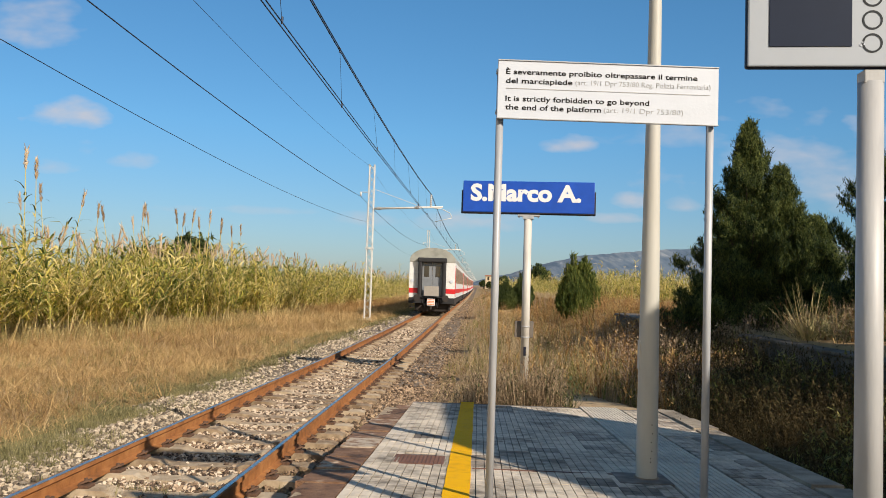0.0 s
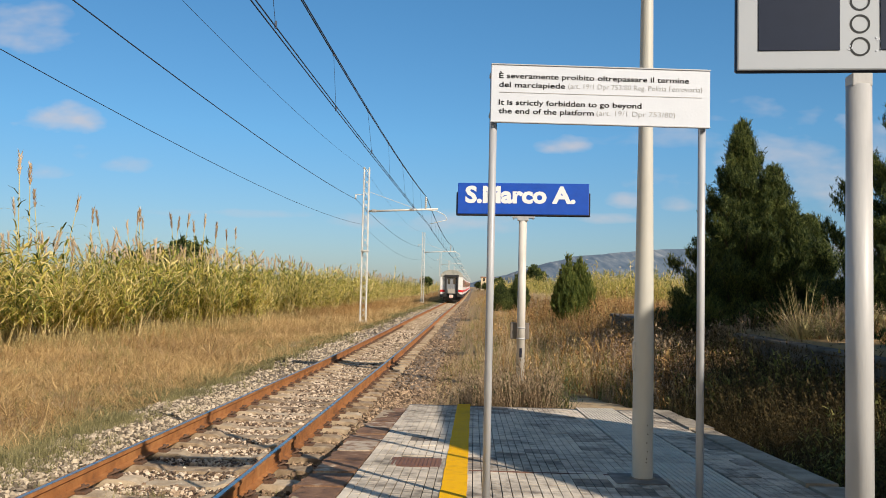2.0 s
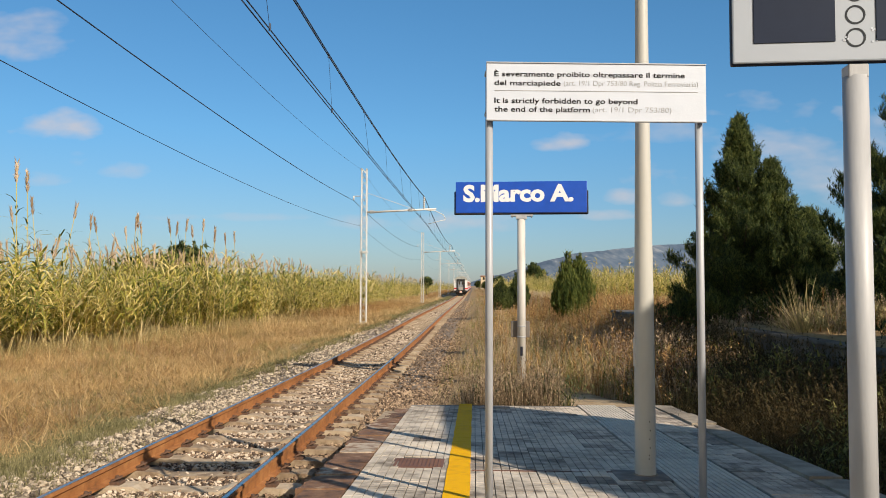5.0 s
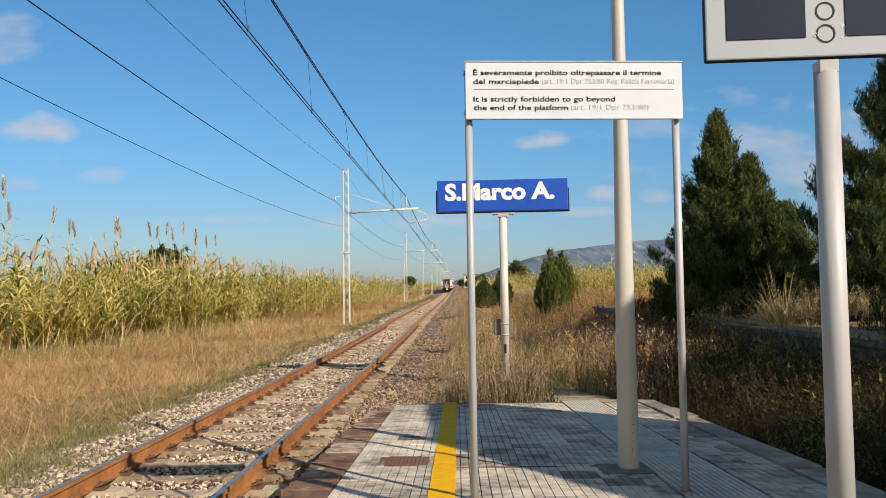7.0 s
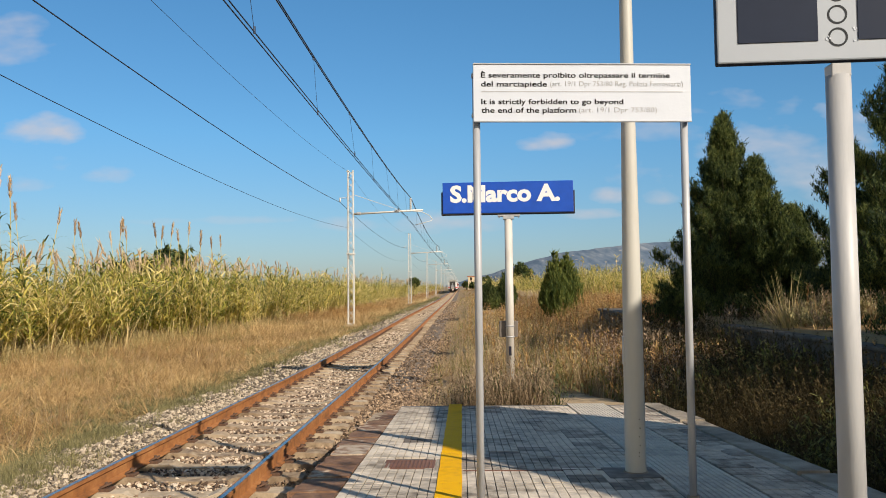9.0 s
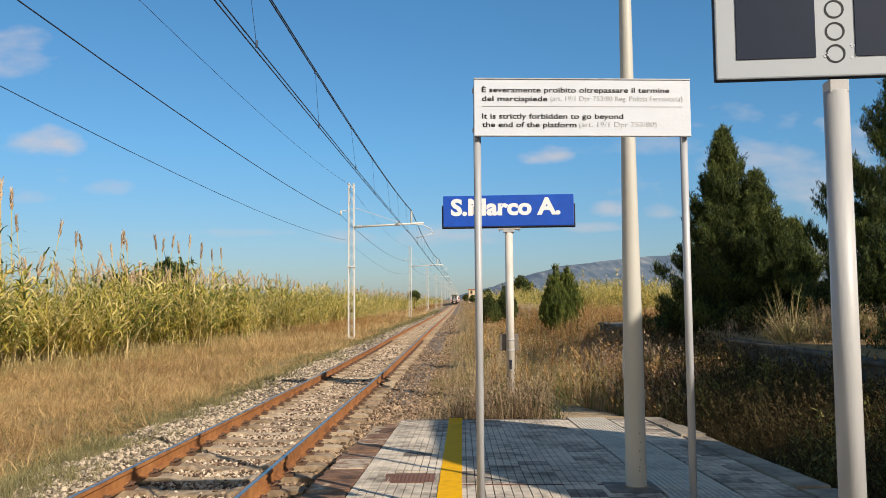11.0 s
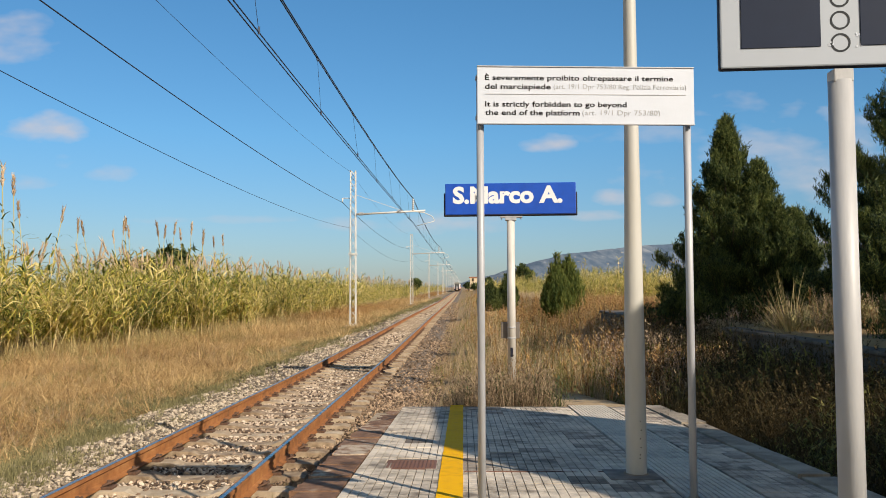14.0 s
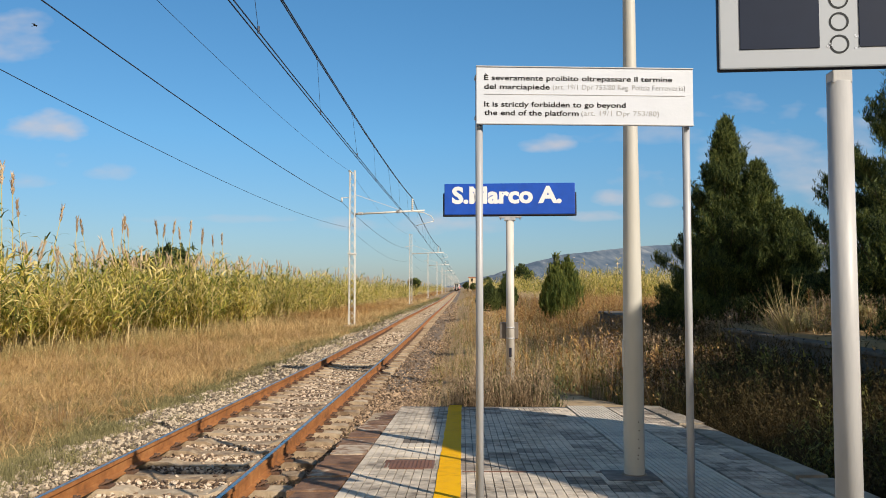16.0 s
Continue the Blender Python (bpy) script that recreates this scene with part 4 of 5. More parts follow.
def coach(last):
    """A coach, its rear face at y = 0 and the body ahead of it."""
    L, Wd = 26.1, 1.41
    c = thing("railway_coach", "white railway coach with red stripes and a grey roof", "railway coach", "coaches of the train")
    roof = [(Wd * math.cos(a * math.pi / 16), 3.2 + 0.88 * math.sin(a * math.pi / 16) ** 0.85) for a in range(17)]
    bm = bmesh.new()
    extrude_profile(bm, [(-Wd, 1.02), (Wd, 1.02), (Wd, 3.2), (-Wd, 3.2)], 0.0, L)
    body = part("body", bm, train_white, c, "white painted body")
    bm = bmesh.new()
    extrude_profile(bm, [(x * 1.005, z + 0.002) for x, z in roof], -0.03, L)
    part("roof", bm, train_roof, c, "arched grey roof")
    for sx in (-1, 1):
        x = sx * Wd
        part("stripe", boxes(((min(x, x + sx * 0.006), -0.004, 1.30), (max(x, x + sx * 0.006), L, 1.58))), train_red, body, "red stripe")
        # band and windows carry the tan reflection as plain colour
        part("window_band", boxes(((min(x, x + sx * 0.005), 0.9, 1.95), (max(x, x + sx * 0.005), L - 0.9, 2.95))), train_reflection_band, body, "band along the windows, coloured tan for its reflection")
        for i in range(11):
            y = 2.6 + i * 2.0
            w = part("window", boxes(((min(x, x + sx * 0.009), y, 2.02), (max(x, x + sx * 0.009), y + 1.25, 2.86))), tan_reflection_glass, body, "side window with the tan reflection put into its colour")
        for y in (0.35, L - 1.25):
            d = part("door", boxes(((min(x, x + sx * 0.012), y, 1.1), (max(x, x + sx * 0.012), y + 0.85, 3.05))), train_red, body, "red folding door")
            part("door_window", boxes(((min(x, x + sx * 0.015), y + 0.2, 2.0), (max(x, x + sx * 0.015), y + 0.65, 2.8))), window_glass, d)
        part("skirt", boxes(((x - sx * 0.12 - 0.03, 0.6, 0.62), (x - sx * 0.12 + 0.03, L - 0.6, 1.04))), train_under, body)
    # rear face
    for sx in (-1, 1):
        part("end_stripe", boxes(((min(sx * 0.86, sx * Wd), -0.012, 1.29), (max(sx * 0.86, sx * Wd), -0.002, 1.58))), train_red, body, "red stripe across the end")
    gang = bmesh.new()
    for a, b in (((-0.86, -0.34, 1.02), (-0.62, 0.0, 3.36)), ((0.62, -0.34, 1.02), (0.86, 0.0, 3.36)), ((-0.9, -0.38, 3.16), (0.9, 0.0, 3.46)), ((-0.86, -0.3, 1.0), (0.86, 0, 1.1))):
        add_box(gang, a, b, None, 0.08)
    part("gangway_bellows", gang, train_dark, c, "black rubber gangway frame")
    for sx in (-1, 1):
        d = part("end_door", boxes(((min(sx * 0.015, sx * 0.61), -0.06, 1.1), (max(sx * 0.015, sx * 0.61), -0.02, 3.15), None, 0.006)), train_grey, c, "grey gangway door")
        part("door_window", boxes(((min(sx * 0.2, sx * 0.5), -0.068, 2.28), (max(sx * 0.2, sx * 0.5), -0.058, 2.95), None, 0.004)), window_glass, d)
        bx = sx * 0.875
        part("buffer", tubes(((bx, -0.62, 1.0), (bx, -0.58, 1.0), 0.2, 0.2, 16), ((bx, -0.58, 1.0), (bx, 0.1, 1.0), 0.09, 0.11, 12)), train_under, c, "round steel buffer")
        part("buffer_beam", boxes(((min(sx * 0.5, sx * Wd), -0.15, 0.66), (max(sx * 0.5, sx * Wd), 0.1, 1.0), None, 0.03)), train_dark, c)
        part("step", boxes(((min(sx * 1.1, sx * 1.35), -0.05, 0.42), (max(sx * 1.1, sx * 1.35), 0.25, 0.46))), train_under, c)
        part("lamp", tubes(((sx * 1.2, -0.05, 2.05), (sx * 1.2, 0.0, 2.05), 0.1, 0.1, 16)), white_enamel, body, "round white tail lamp")
        part("brake_hose", tubes(((sx * 0.45, -0.3, 0.95), (sx * 0.4, -0.4, 0.4), 0.03, 0.03, 8), ((sx * 0.4, -0.4, 0.4), (sx * 0.3, -0.35, 0.75), 0.03, 0.03, 8)), train_dark, c)
    part("footplate", boxes(((-0.45, -0.42, 1.12), (0.45, -0.35, 1.72), None, 0.01)), plate_tan, c, "raised grey crossing plate")
    part("brake_rigging", boxes(((-1.05, 0.3, 0.16), (1.05, 0.5, 0.7), None, 0.05), ((-1.1, 1.0, 0.2), (-0.5, 1.5, 0.8), None, 0.04), ((0.5, 1.0, 0.2), (1.1, 1.5, 0.8), None, 0.04)), train_under, c, "dusty brake gear")
    part("coupling", boxes(((-0.09, -0.5, 0.55), (0.09, 0.1, 0.95), None, 0.03), ((-0.05, -0.55, 0.3), (0.05, -0.45, 0.75), None, 0.02)), train_under, c)
    if last:
        sg = part("tail_board", boxes(((-0.24, -0.56, 0.55), (0.24, -0.53, 0.96), None, 0.004)), sign_white, c, "white and orange hatched tail board")
        for i in range(4):
            z = 0.6 + i * 0.092
            part("hatching", boxes(((-0.21, -0.566, z), (0.21, -0.559, z + 0.045))), hatch_orange, sg)
    for y in (3.6, L - 3.6):
        frame_bm = bmesh.new()
        for sx in (-1, 1):
            add_box(frame_bm, (sx * 1.0 - 0.06, y - 1.8, 0.45), (sx * 1.0 + 0.06, y + 1.8, 0.75), None, 0.04)
        add_box(frame_bm, (-1.0, y - 0.3, 0.5), (1.0, y + 0.3, 0.9))
        bogie = part("bogie", frame_bm, train_under, c, "dusty black bogie")
        for dy in (-1.25, 1.25):
            for sx in (-1, 1):
                part("wheel", tubes(((sx * 0.70, y + dy, 0.46), (sx * 0.82, y + dy, 0.46), 0.46, 0.46, 24)), train_under, bogie)
    part("underframe_box", boxes(((-1.2, 8, 0.4), (1.2, 12, 1.0), None, 0.05), ((-1.2, 14, 0.45), (1.2, 17, 1.0), None, 0.05)), train_under, c)
    return c


TRAIN = [coach(True)]
mid_coach = coach(False)
TRAIN.append(mid_coach)
for i in range(4):
    TRAIN.append(copy_thing(mid_coach, pose(0, 0, 0)))


def swallow():
    """A small dark bird on the wing, its beak along x."""
    b = thing("bird", "small dark bird gliding across the sky", "bird")
    bm = bmesh.new()
    add_sweep(bm, [(-0.10, 0, 0), (-0.05, 0, 0), (0, 0, 0.005), (0.05, 0, 0.005), (0.09, 0, 0)], [0.004, 0.018, 0.028, 0.02, 0.003], 8)
    part("body", bm, feather, b)
    for s in (-1, 1):
        bm = bmesh.new()
        top = [bm.verts.new(p) for p in ((0.04, s * 0.015, 0.012), (0.05, s * 0.1, 0.045), (-0.04, s * 0.19, 0.03), (-0.03, s * 0.09, 0.03), (-0.03, s * 0.015, 0.008))]
        low = [bm.verts.new(v.co - Vector((0, 0, 0.005))) for v in top]
        bm.faces.new(top)
        bm.faces.new(low[::-1])
        for i in range(5):
            bm.faces.new((top[i], top[(i + 1) % 5], low[(i + 1) % 5], low[i]))
        part("wing", bm, feather, b)
    part("tail", boxes(((-0.17, -0.018, -0.003), (-0.08, 0.018, 0.003))), feather, b)
    return b


BIRD = swallow()


def motions():
    walk(BIRD, [(0, pose(-313, 30, 8.0, 0, -8, 0)), (8, pose(-165, 30, 10.1, 0, -8, 0)), (16, pose(-17.1, 30, 12.2, 0, -8, 0))])
    dist = [(0, 47.4), (0.5, 59.7), (1, 72.5), (1.5, 85), (2, 97.5), (3, 122.5), (4, 145.5), (5.5, 178), (7, 209), (8, 231), (9.5, 263), (11, 293), (12.5, 323), (14, 352), (16, 391)]
    for i, c in enumerate(TRAIN):
        walk(c, [(t, pose(AXIS - 0.08, d + 26.75 * i, float(dip(d + 26.75 * i + 13)), math.degrees(float(dip(d + 26.75 * i + 23) - dip(d + 26.75 * i + 3)) / 20))) for t, d in dist])

# ---- plants and distance ----


def reed_template(rng, bare=0.26, thick=0.017):
    """A giant reed, four metres and more of stem with arching leaves: stem and leaves apart."""
    h = rng.uniform(3.0, 4.6)
    lean = rng.normal(0, 0.16, 2)
    stem, leaves = [], []
    pts = [np.array([lean[0] * z * (1 + 0.12 * z), lean[1] * z * (1 + 0.12 * z), z]) for z in np.linspace(0, h, 3)]
    for a, b in zip(pts, pts[1:]):
        v = []
        for p in (a, b):
            for k in range(3):
                v.append(p + thick * np.array([math.cos(k * 2.094), math.sin(k * 2.094), 0]))
        stem.append((np.array(v), np.array([(0, 1, 4), (0, 4, 3), (1, 2, 5), (1, 5, 4), (2, 0, 3), (2, 3, 5)])))
    for i in range(22):
        z = h * (bare + (1 - bare) * (i + rng.uniform(0, 0.8)) / 22)
        p = np.array([np.interp(z, [q[2] for q in pts], [q[j] for q in pts]) for j in range(3)])
        a = i * 2.4 + rng.uniform(0, 1)
        leaves.append(ribbon(rng, p, (math.cos(a), math.sin(a), rng.uniform(0.15, 1.35)), rng.uniform(0.6, 1.2), 0.088, rng.uniform(0.8, 2.8), 2))
    return gather(stem), gather(leaves), pts[-1]


def reed_bed(name, xyz, size, rng, label):
    temps = [reed_template(rng) for _ in range(14)]
    spin = rng.uniform(0, 6.283, len(xyz))
    seed = int(rng.integers(1 << 30))
    for mat, k, nm in ((reed_green, 1, name), (reed_stem, 0, name.replace("bed", "stems"))):
        r2 = np.random.default_rng(seed)
        arr = scatter([t[k] for t in temps], xyz, size, r2, 0.17, None, spin)
        v = arr[0]
        up = np.maximum(v[:, 2] + 0.3, 0)
        v[:, 0] += up * (0.26 * np.sin(v[:, 1] * 0.8 + 1.0) * np.sin(v[:, 0] * 0.5) + 0.03)
        v[:, 1] += up * 0.26 * np.sin(v[:, 1] * 0.55 + v[:, 0] * 0.9)
        stuff(nm, arr, mat, label if k else "pale yellow stems of the giant reeds", "reeds")


def reed_front(y):
    return np.interp(y, [10, 27, 36, 60, 90, 400], [-16.5, -15.0, -13.3, -12.3, -11.6, -11.0])


def build_reeds():
    rng = np.random.default_rng(11)
    y = np.concatenate([rng.uniform(14, 45, 2700), rng.uniform(40, 90, 1700), rng.uniform(85, 200, 1000), rng.uniform(190, 480, 600)])
    back = rng.uniform(0, 1, len(y)) ** 1.4 * np.interp(y, [14, 60, 200], [6.5, 7.0, 14.0])
    x = reed_front(y) - back + 0.8 * np.sin(y * 0.9) * (y < 100)
    s = np.clip(rng.normal(0.93, 0.13, len(y)), 0.6, 1.25) * np.interp(y, [14, 30, 60, 200, 480], [0.76, 0.75, 0.79, 0.80, 0.88])
    gap = np.sin(y * 1.25 + 1.1 * np.sin(y * 0.37)) * np.sin(x * 1.4 + 0.5) > 0.78
    gap &= y < 90
    s = np.where(gap, s * 0.45, s)
    s *= np.where(back < 1.0, 0.8, 1.0) * (1 + 0.10 * np.sin(y * 0.35) + 0.11 * np.sin(y * 1.1 + x * 0.7) + 0.07 * np.sin(y * 2.7 - x * 1.9))
    reed_bed("reed_bed", np.stack([x, y, ground_z(x, y) - 0.05], -1), s, rng, "dense bed of tall green and yellow giant reeds")
    # the front rank: bare pale canes below, leaves above
    y = np.concatenate([rng.uniform(20, 46, 420), rng.uniform(46, 90, 260)])
    clump = np.sin(y * 1.9 + 0.7) + 0.7 * np.sin(y * 0.83 + 2.0) + rng.normal(0, 0.5, len(y)) > -0.2
    y = y[clump]
    x = reed_front(y) + rng.uniform(-0.5, 0.9, len(y)) + 0.5 * np.sin(y * 0.9)
    canes = [reed_template(rng, 0.40, 0.020) for _ in range(10)]
    spin = rng.uniform(0, 6.283, len(y))
    s = rng.uniform(0.52, 0.80, len(y))
    seed = int(rng.integers(1 << 30))
    for k, mat, nm, lb in ((0, reed_stem, "edge_canes", "bare pale canes along the edge of the reeds"), (1, reed_green, "edge_reeds", "arching leaves of the reeds along the meadow")):
        arr = scatter([t[k] for t in canes], np.stack([x, y, ground_z(x, y) - 0.05], -1), s, np.random.default_rng(seed), 0.26, None, spin)
        stuff(nm, arr, mat, lb, "reeds")
    # reeds on the far side of the platform, behind the bushes
    y = np.concatenate([rng.uniform(40, 58, 800), rng.uniform(58, 170, 900), rng.uniform(170, 420, 500)])
    x = np.interp(y, [40, 58, 170, 420], [7.0, 5.5, 4.6, 5.5]) + rng.uniform(0, 1, len(y)) ** 1.2 * np.interp(y, [40, 60, 420], [9.0, 9, 22])
    s = np.clip(rng.normal(0.55, 0.09, len(y)), 0.35, 0.8) * np.interp(y, [40, 60, 420], [0.75, 0.78, 1.05])
    reed_bed("reed_bed", np.stack([x, y, ground_z(x, y) - 0.05], -1), s, rng, "lighter reed thicket behind the bushes")
    # feathery seed heads over the bed
    heads = []
    for _ in range(4):
        bits = []
        for i in range(46):
            z = rng.uniform(0, 0.55)
            a = rng.uniform(0, 6.283)
            bits.append(ribbon(rng, (0.01 * math.cos(a), 0.01 * math.sin(a), z), (0.28 * math.cos(a), 0.28 * math.sin(a), 1), 0.22 * rng.uniform(0.5, 1), 0.030, 0.3, 2))
        heads.append(gather(bits))
    n = 420
    y = np.concatenate([rng.uniform(18, 60, 220), rng.uniform(60, 300, 200)])
    x = reed_front(y) - rng.uniform(0.5, 7, n)
    z = ground_z(x, y) + np.interp(y, [18, 30, 60, 300], [3.25, 3.2, 3.4, 3.3]) + rng.uniform(-0.3, 0.45, n)
    arr = scatter(heads, np.stack([x, y, z], -1), rng.uniform(0.9, 1.35, n), rng, 0.3)
    stuff("reed_plumes", arr, plume_mat, "tan feathery seed heads over the reed bed", "reeds")
    # the tallest reeds stand out one by one
    kinds = []
    for k in range(3):
        e = thing("giant_reed", "single tall reed with a tan feathery plume", "reed", "tall reeds above the bed", at=pose(-20, 30 + k, -0.55))
        h = 4.9
        bm = bmesh.new()
        pts = [(0.05 * math.sin(z + k), 0.03 * z, z) for z in np.linspace(0, h, 6)]
        for a, b in zip(pts, pts[1:]):
            add_tube(bm, a, b, 0.013, 0.011, 5, False)
        part("stem", bm, reed_green, e)
        lv = gather([ribbon(rng, (pts[-1][0], pts[-1][1], h * (0.55 + 0.4 * i / 10)), (math.cos(i * 2.4), math.sin(i * 2.4), 0.9), 0.6, 0.05, 1.6, 3) for i in range(9)])
        ob = new("leaves", mesh_from_arrays("leaves", *lv, reed_green))
        ob.parent = e
        hv, ht = heads[k]
        ob = new("plume", mesh_from_arrays("plume", hv * np.array((1.5, 1.5, 1.15)) + np.array([pts[-1][0], pts[-1][1], h - 0.1]), ht, plume_mat))
        ob.parent = e
        kinds.append(e)
    # across the view and height of the tip, then distance
    spots = [(-21.0, 26, 1.22), (-20.2, 27, 1.2), (-16.2, 26.5, 1.25), (-15.8, 27, 1.16), (-15.6, 28, 1.02), (-17.6, 30, 0.98), (-16.4, 29, 1.06), (-15.9, 31, 0.97),
             (-14.6, 31, 0.93), (-14.2, 32, 0.98), (-16.0, 35, 1.0), (-15.0, 35, 0.95), (-14.5, 37, 1.02), (-14.0, 36.5, 1.0), (-15.5, 38.5, 1.0), (-13.8, 38, 0.98), (-13.9, 40, 0.98),
             (-14.6, 33, 0.9), (-13.6, 39, 0.93), (-13.5, 42, 0.95), (-14.8, 41, 1.08), (-13.2, 43, 0.97)]
    rr = random.Random(8)
    for i, (x, y, s) in enumerate(spots):
        e = kinds[i % 3]
        m = pose(x, y, -0.6, rr.uniform(-8, 8), rr.uniform(-7, 12), rr.uniform(0, 360))
        if i < 3:
            e.matrix_basis = m
            e.scale = (s, s, s)
        else:
            copy = copy_thing(e, m)
            copy.scale = (s, s, s)


def build_grass():
    rng = np.random.default_rng(21)
    dry = [tuft(rng, 12, 0.19, 0.0052, 2.0, 1.8, 2) for _ in range(7)]
    dry_far = [tuft(rng, 9, 0.20, 0.008, 1.7, 1.2, 1) for _ in range(5)]
    wisp = [tuft(rng, 9, 0.28, 0.0042, 0.8, 1.2, 2) for _ in range(5)]
    verge = [tuft(rng, 16, 0.11, 0.0055, 0.7, 0.5, 1) for _ in range(5)]
    thin = [tuft(rng, 8, 1.0, 0.014, 0.22, 0.25, 2) for _ in range(5)]
    bushy = [herb(rng, 1.0, 13, 0.12, 0.028, 0.45, 1) for _ in range(6)]
    stalks = [herb(rng, 1.0, 9, 0.09, 0.018, 0.13, 1) for _ in range(6)]
    tangle = [herb(rng, 1.0, 18, 0.055, 0.014, 0.45, 1) for _ in range(6)]
    low = [herb(rng, 1.0, 8, 0.4, 0.07, 0.5, 1) for _ in range(5)]
    # withered meadow between the reeds and the track
    y = np.concatenate([rng.uniform(8, 24, 21000), rng.uniform(22, 50, 13000), rng.uniform(48, 130, 5000)])
    x = rng.uniform(0, 1, len(y)) * (-5.3 - (reed_front(y) - 1.5)) + reed_front(y) - 1.5
    s = rng.uniform(0.6, 1.4, len(y)) * np.interp(y, [8, 22, 50, 130], [0.9, 1.1, 1.9, 3.0])
    spot = np.stack([x, y, ground_z(x, y)], -1)
    some = 0.8 * np.sin(x * 0.9 + 1.7 * np.sin(y * 0.5)) + 0.8 * np.sin(x * 2.6 - y * 1.9) * np.sin(y * 1.5 + x) + rng.normal(0, 0.8, len(y)) > 0.75
    near = y < 25
    arr = gather([scatter(kind, spot[some & part_of], s[some & part_of], rng, 0.4) for kind, part_of in ((dry, near), (dry_far, ~near))])
    stuff("green_meadow", arr, meadow_green, "olive patches of grass in the withered meadow", "grass")
    arr = gather([scatter(kind, spot[~some & part_of], s[~some & part_of], rng, 0.95) for kind, part_of in ((dry, near), (dry_far, ~near))])
    stuff("dry_meadow", arr, straw, "withered straw-coloured meadow grass", "grass")
    # longer wisps that stand over the matted grass in clumps
    y = rng.uniform(8, 48, 5200)
    x = rng.uniform(0, 1, len(y)) * (-5.9 - reed_front(y)) + reed_front(y)
    keep = np.sin(x * 1.7 + 0.9 * np.sin(y * 0.8)) * np.sin(y * 1.1 + 0.6 * x) + rng.normal(0, 0.4, len(y)) > 0.35
    x, y = x[keep], y[keep]
    stuff("meadow_wisps", scatter(wisp, np.stack([x, y, ground_z(x, y)], -1), rng.uniform(0.6, 1.3, len(y)) * np.interp(y, [8, 48], [0.9, 1.5]), rng, 0.3), dry_stalk,
          "longer pale wisps standing over the matted meadow", "grass")
    # short grey-green verge that creeps into the ballast
    y = np.concatenate([rng.uniform(7, 16, 6000), rng.uniform(15, 34, 5600), rng.uniform(32, 60, 1400)])
    x = np.interp(y, [7, 9, 12, 15, 20, 60], [-5.05, -5.2, -5.4, -5.6, -5.95, -6.0]) + rng.normal(0, 0.42, len(y))
    keep = np.sin(y * 2.3 + 2.1 * np.sin(x * 2.2)) + 0.8 * np.sin(y * 0.9 + x * 1.3) + rng.normal(0, 0.35, len(y)) > -0.15
    x, y = x[keep], y[keep]
    stuff("verge_grass", scatter(verge, np.stack([x, y, np.maximum(ground_z(x, y), np.interp(x, [-5.6, -4.7], [-0.5, -0.235]) + dip(y)) - 0.01], -1),
                                 rng.uniform(0.8, 1.8, len(y)) * np.interp(y, [7, 60], [1.0, 1.9]), rng, 0.25), grey_green_weed,
          "short grey-green grass creeping into the ballast", "grass")
    # green and brown patches in the meadow
    y = np.concatenate([rng.uniform(9, 30, 1300), rng.uniform(30, 70, 1200)])
    x = reed_front(y) + rng.uniform(0, 1, len(y)) ** 1.5 * (-5.6 - reed_front(y))
    keep = np.sin(x * 1.3 + 2 * np.sin(y * 0.4)) * np.sin(y * 0.7) > 0.1
    x, y = x[keep], y[keep]
    half = rng.uniform(0, 1, len(y)) < 0.5
    pts = np.stack([x, y, ground_z(x, y)], -1)
    stuff("meadow_weeds", scatter(bushy, pts[half], rng.uniform(0.12, 0.42, int(half.sum())), rng, 0.2), green_weed, "green weeds scattered in the dry meadow", "weeds")
    stuff("meadow_weeds", scatter(bushy, pts[~half], rng.uniform(0.12, 0.42, int((~half).sum())), rng, 0.2), red_weed, "russet weeds scattered in the dry meadow", "weeds")
    # green-grey weeds along the ballast
    y = np.concatenate([rng.uniform(7, 25, 900), rng.uniform(22, 40, 700), rng.uniform(38, 160, 2000)])
    x = -5.5 + rng.normal(0, 0.5, len(y)) - 0.25 * np.sin(y * 0.6) + 0.3 * (y > 40)
    keep = (np.sin(y * 1.9 + 1.5 * np.sin(x * 3)) + 0.6 * np.sin(y * 0.73) > -0.1) | (y > 40)
    x, y = x[keep], y[keep]
    arr = scatter(low, np.stack([x, y, ground_z(x, y)], -1), rng.uniform(0.10, 0.24, len(y)) * np.interp(y, [7, 90], [0.9, 1.6]), rng, 0.2)
    stuff("trackside_weeds", arr, grey_green_weed, "low grey-green weeds at the edge of the ballast", "weeds")
    # rusty weeds along the foot of the reeds
    y = np.concatenate([rng.uniform(50, 90, 1500), rng.uniform(80, 330, 1500)])
    x = reed_front(y) + 0.3 + rng.uniform(-0.5, 1, len(y)) * np.interp(y, [30, 45, 60, 200], [0.8, 2.2, 4.0, 3.6])
    arr = scatter(bushy, np.stack([x, y, ground_z(x, y)], -1), rng.uniform(0.4, 0.95, len(y)), rng, 0.15)
    stuff("russet_weeds", arr, red_weed, "russet withered weeds at the foot of the reeds", "weeds")
    y = rng.uniform(15, 62, 1900)
    x = reed_front(y) + 0.5 + rng.normal(0, 0.8, len(y))
    arr = scatter(bushy, np.stack([x, y, ground_z(x, y)], -1), rng.uniform(0.2, 0.75, len(y)), rng, 0.25)
    stuff("undergrowth", arr, pale_olive, "olive green undergrowth at the foot of the reeds", "weeds")
    # tall dry weeds past the platform
    y = np.concatenate([rng.uniform(10.45, 20, 4300), rng.uniform(18, 45, 4600), rng.uniform(42, 140, 3000), rng.uniform(140, 400, 1200)])
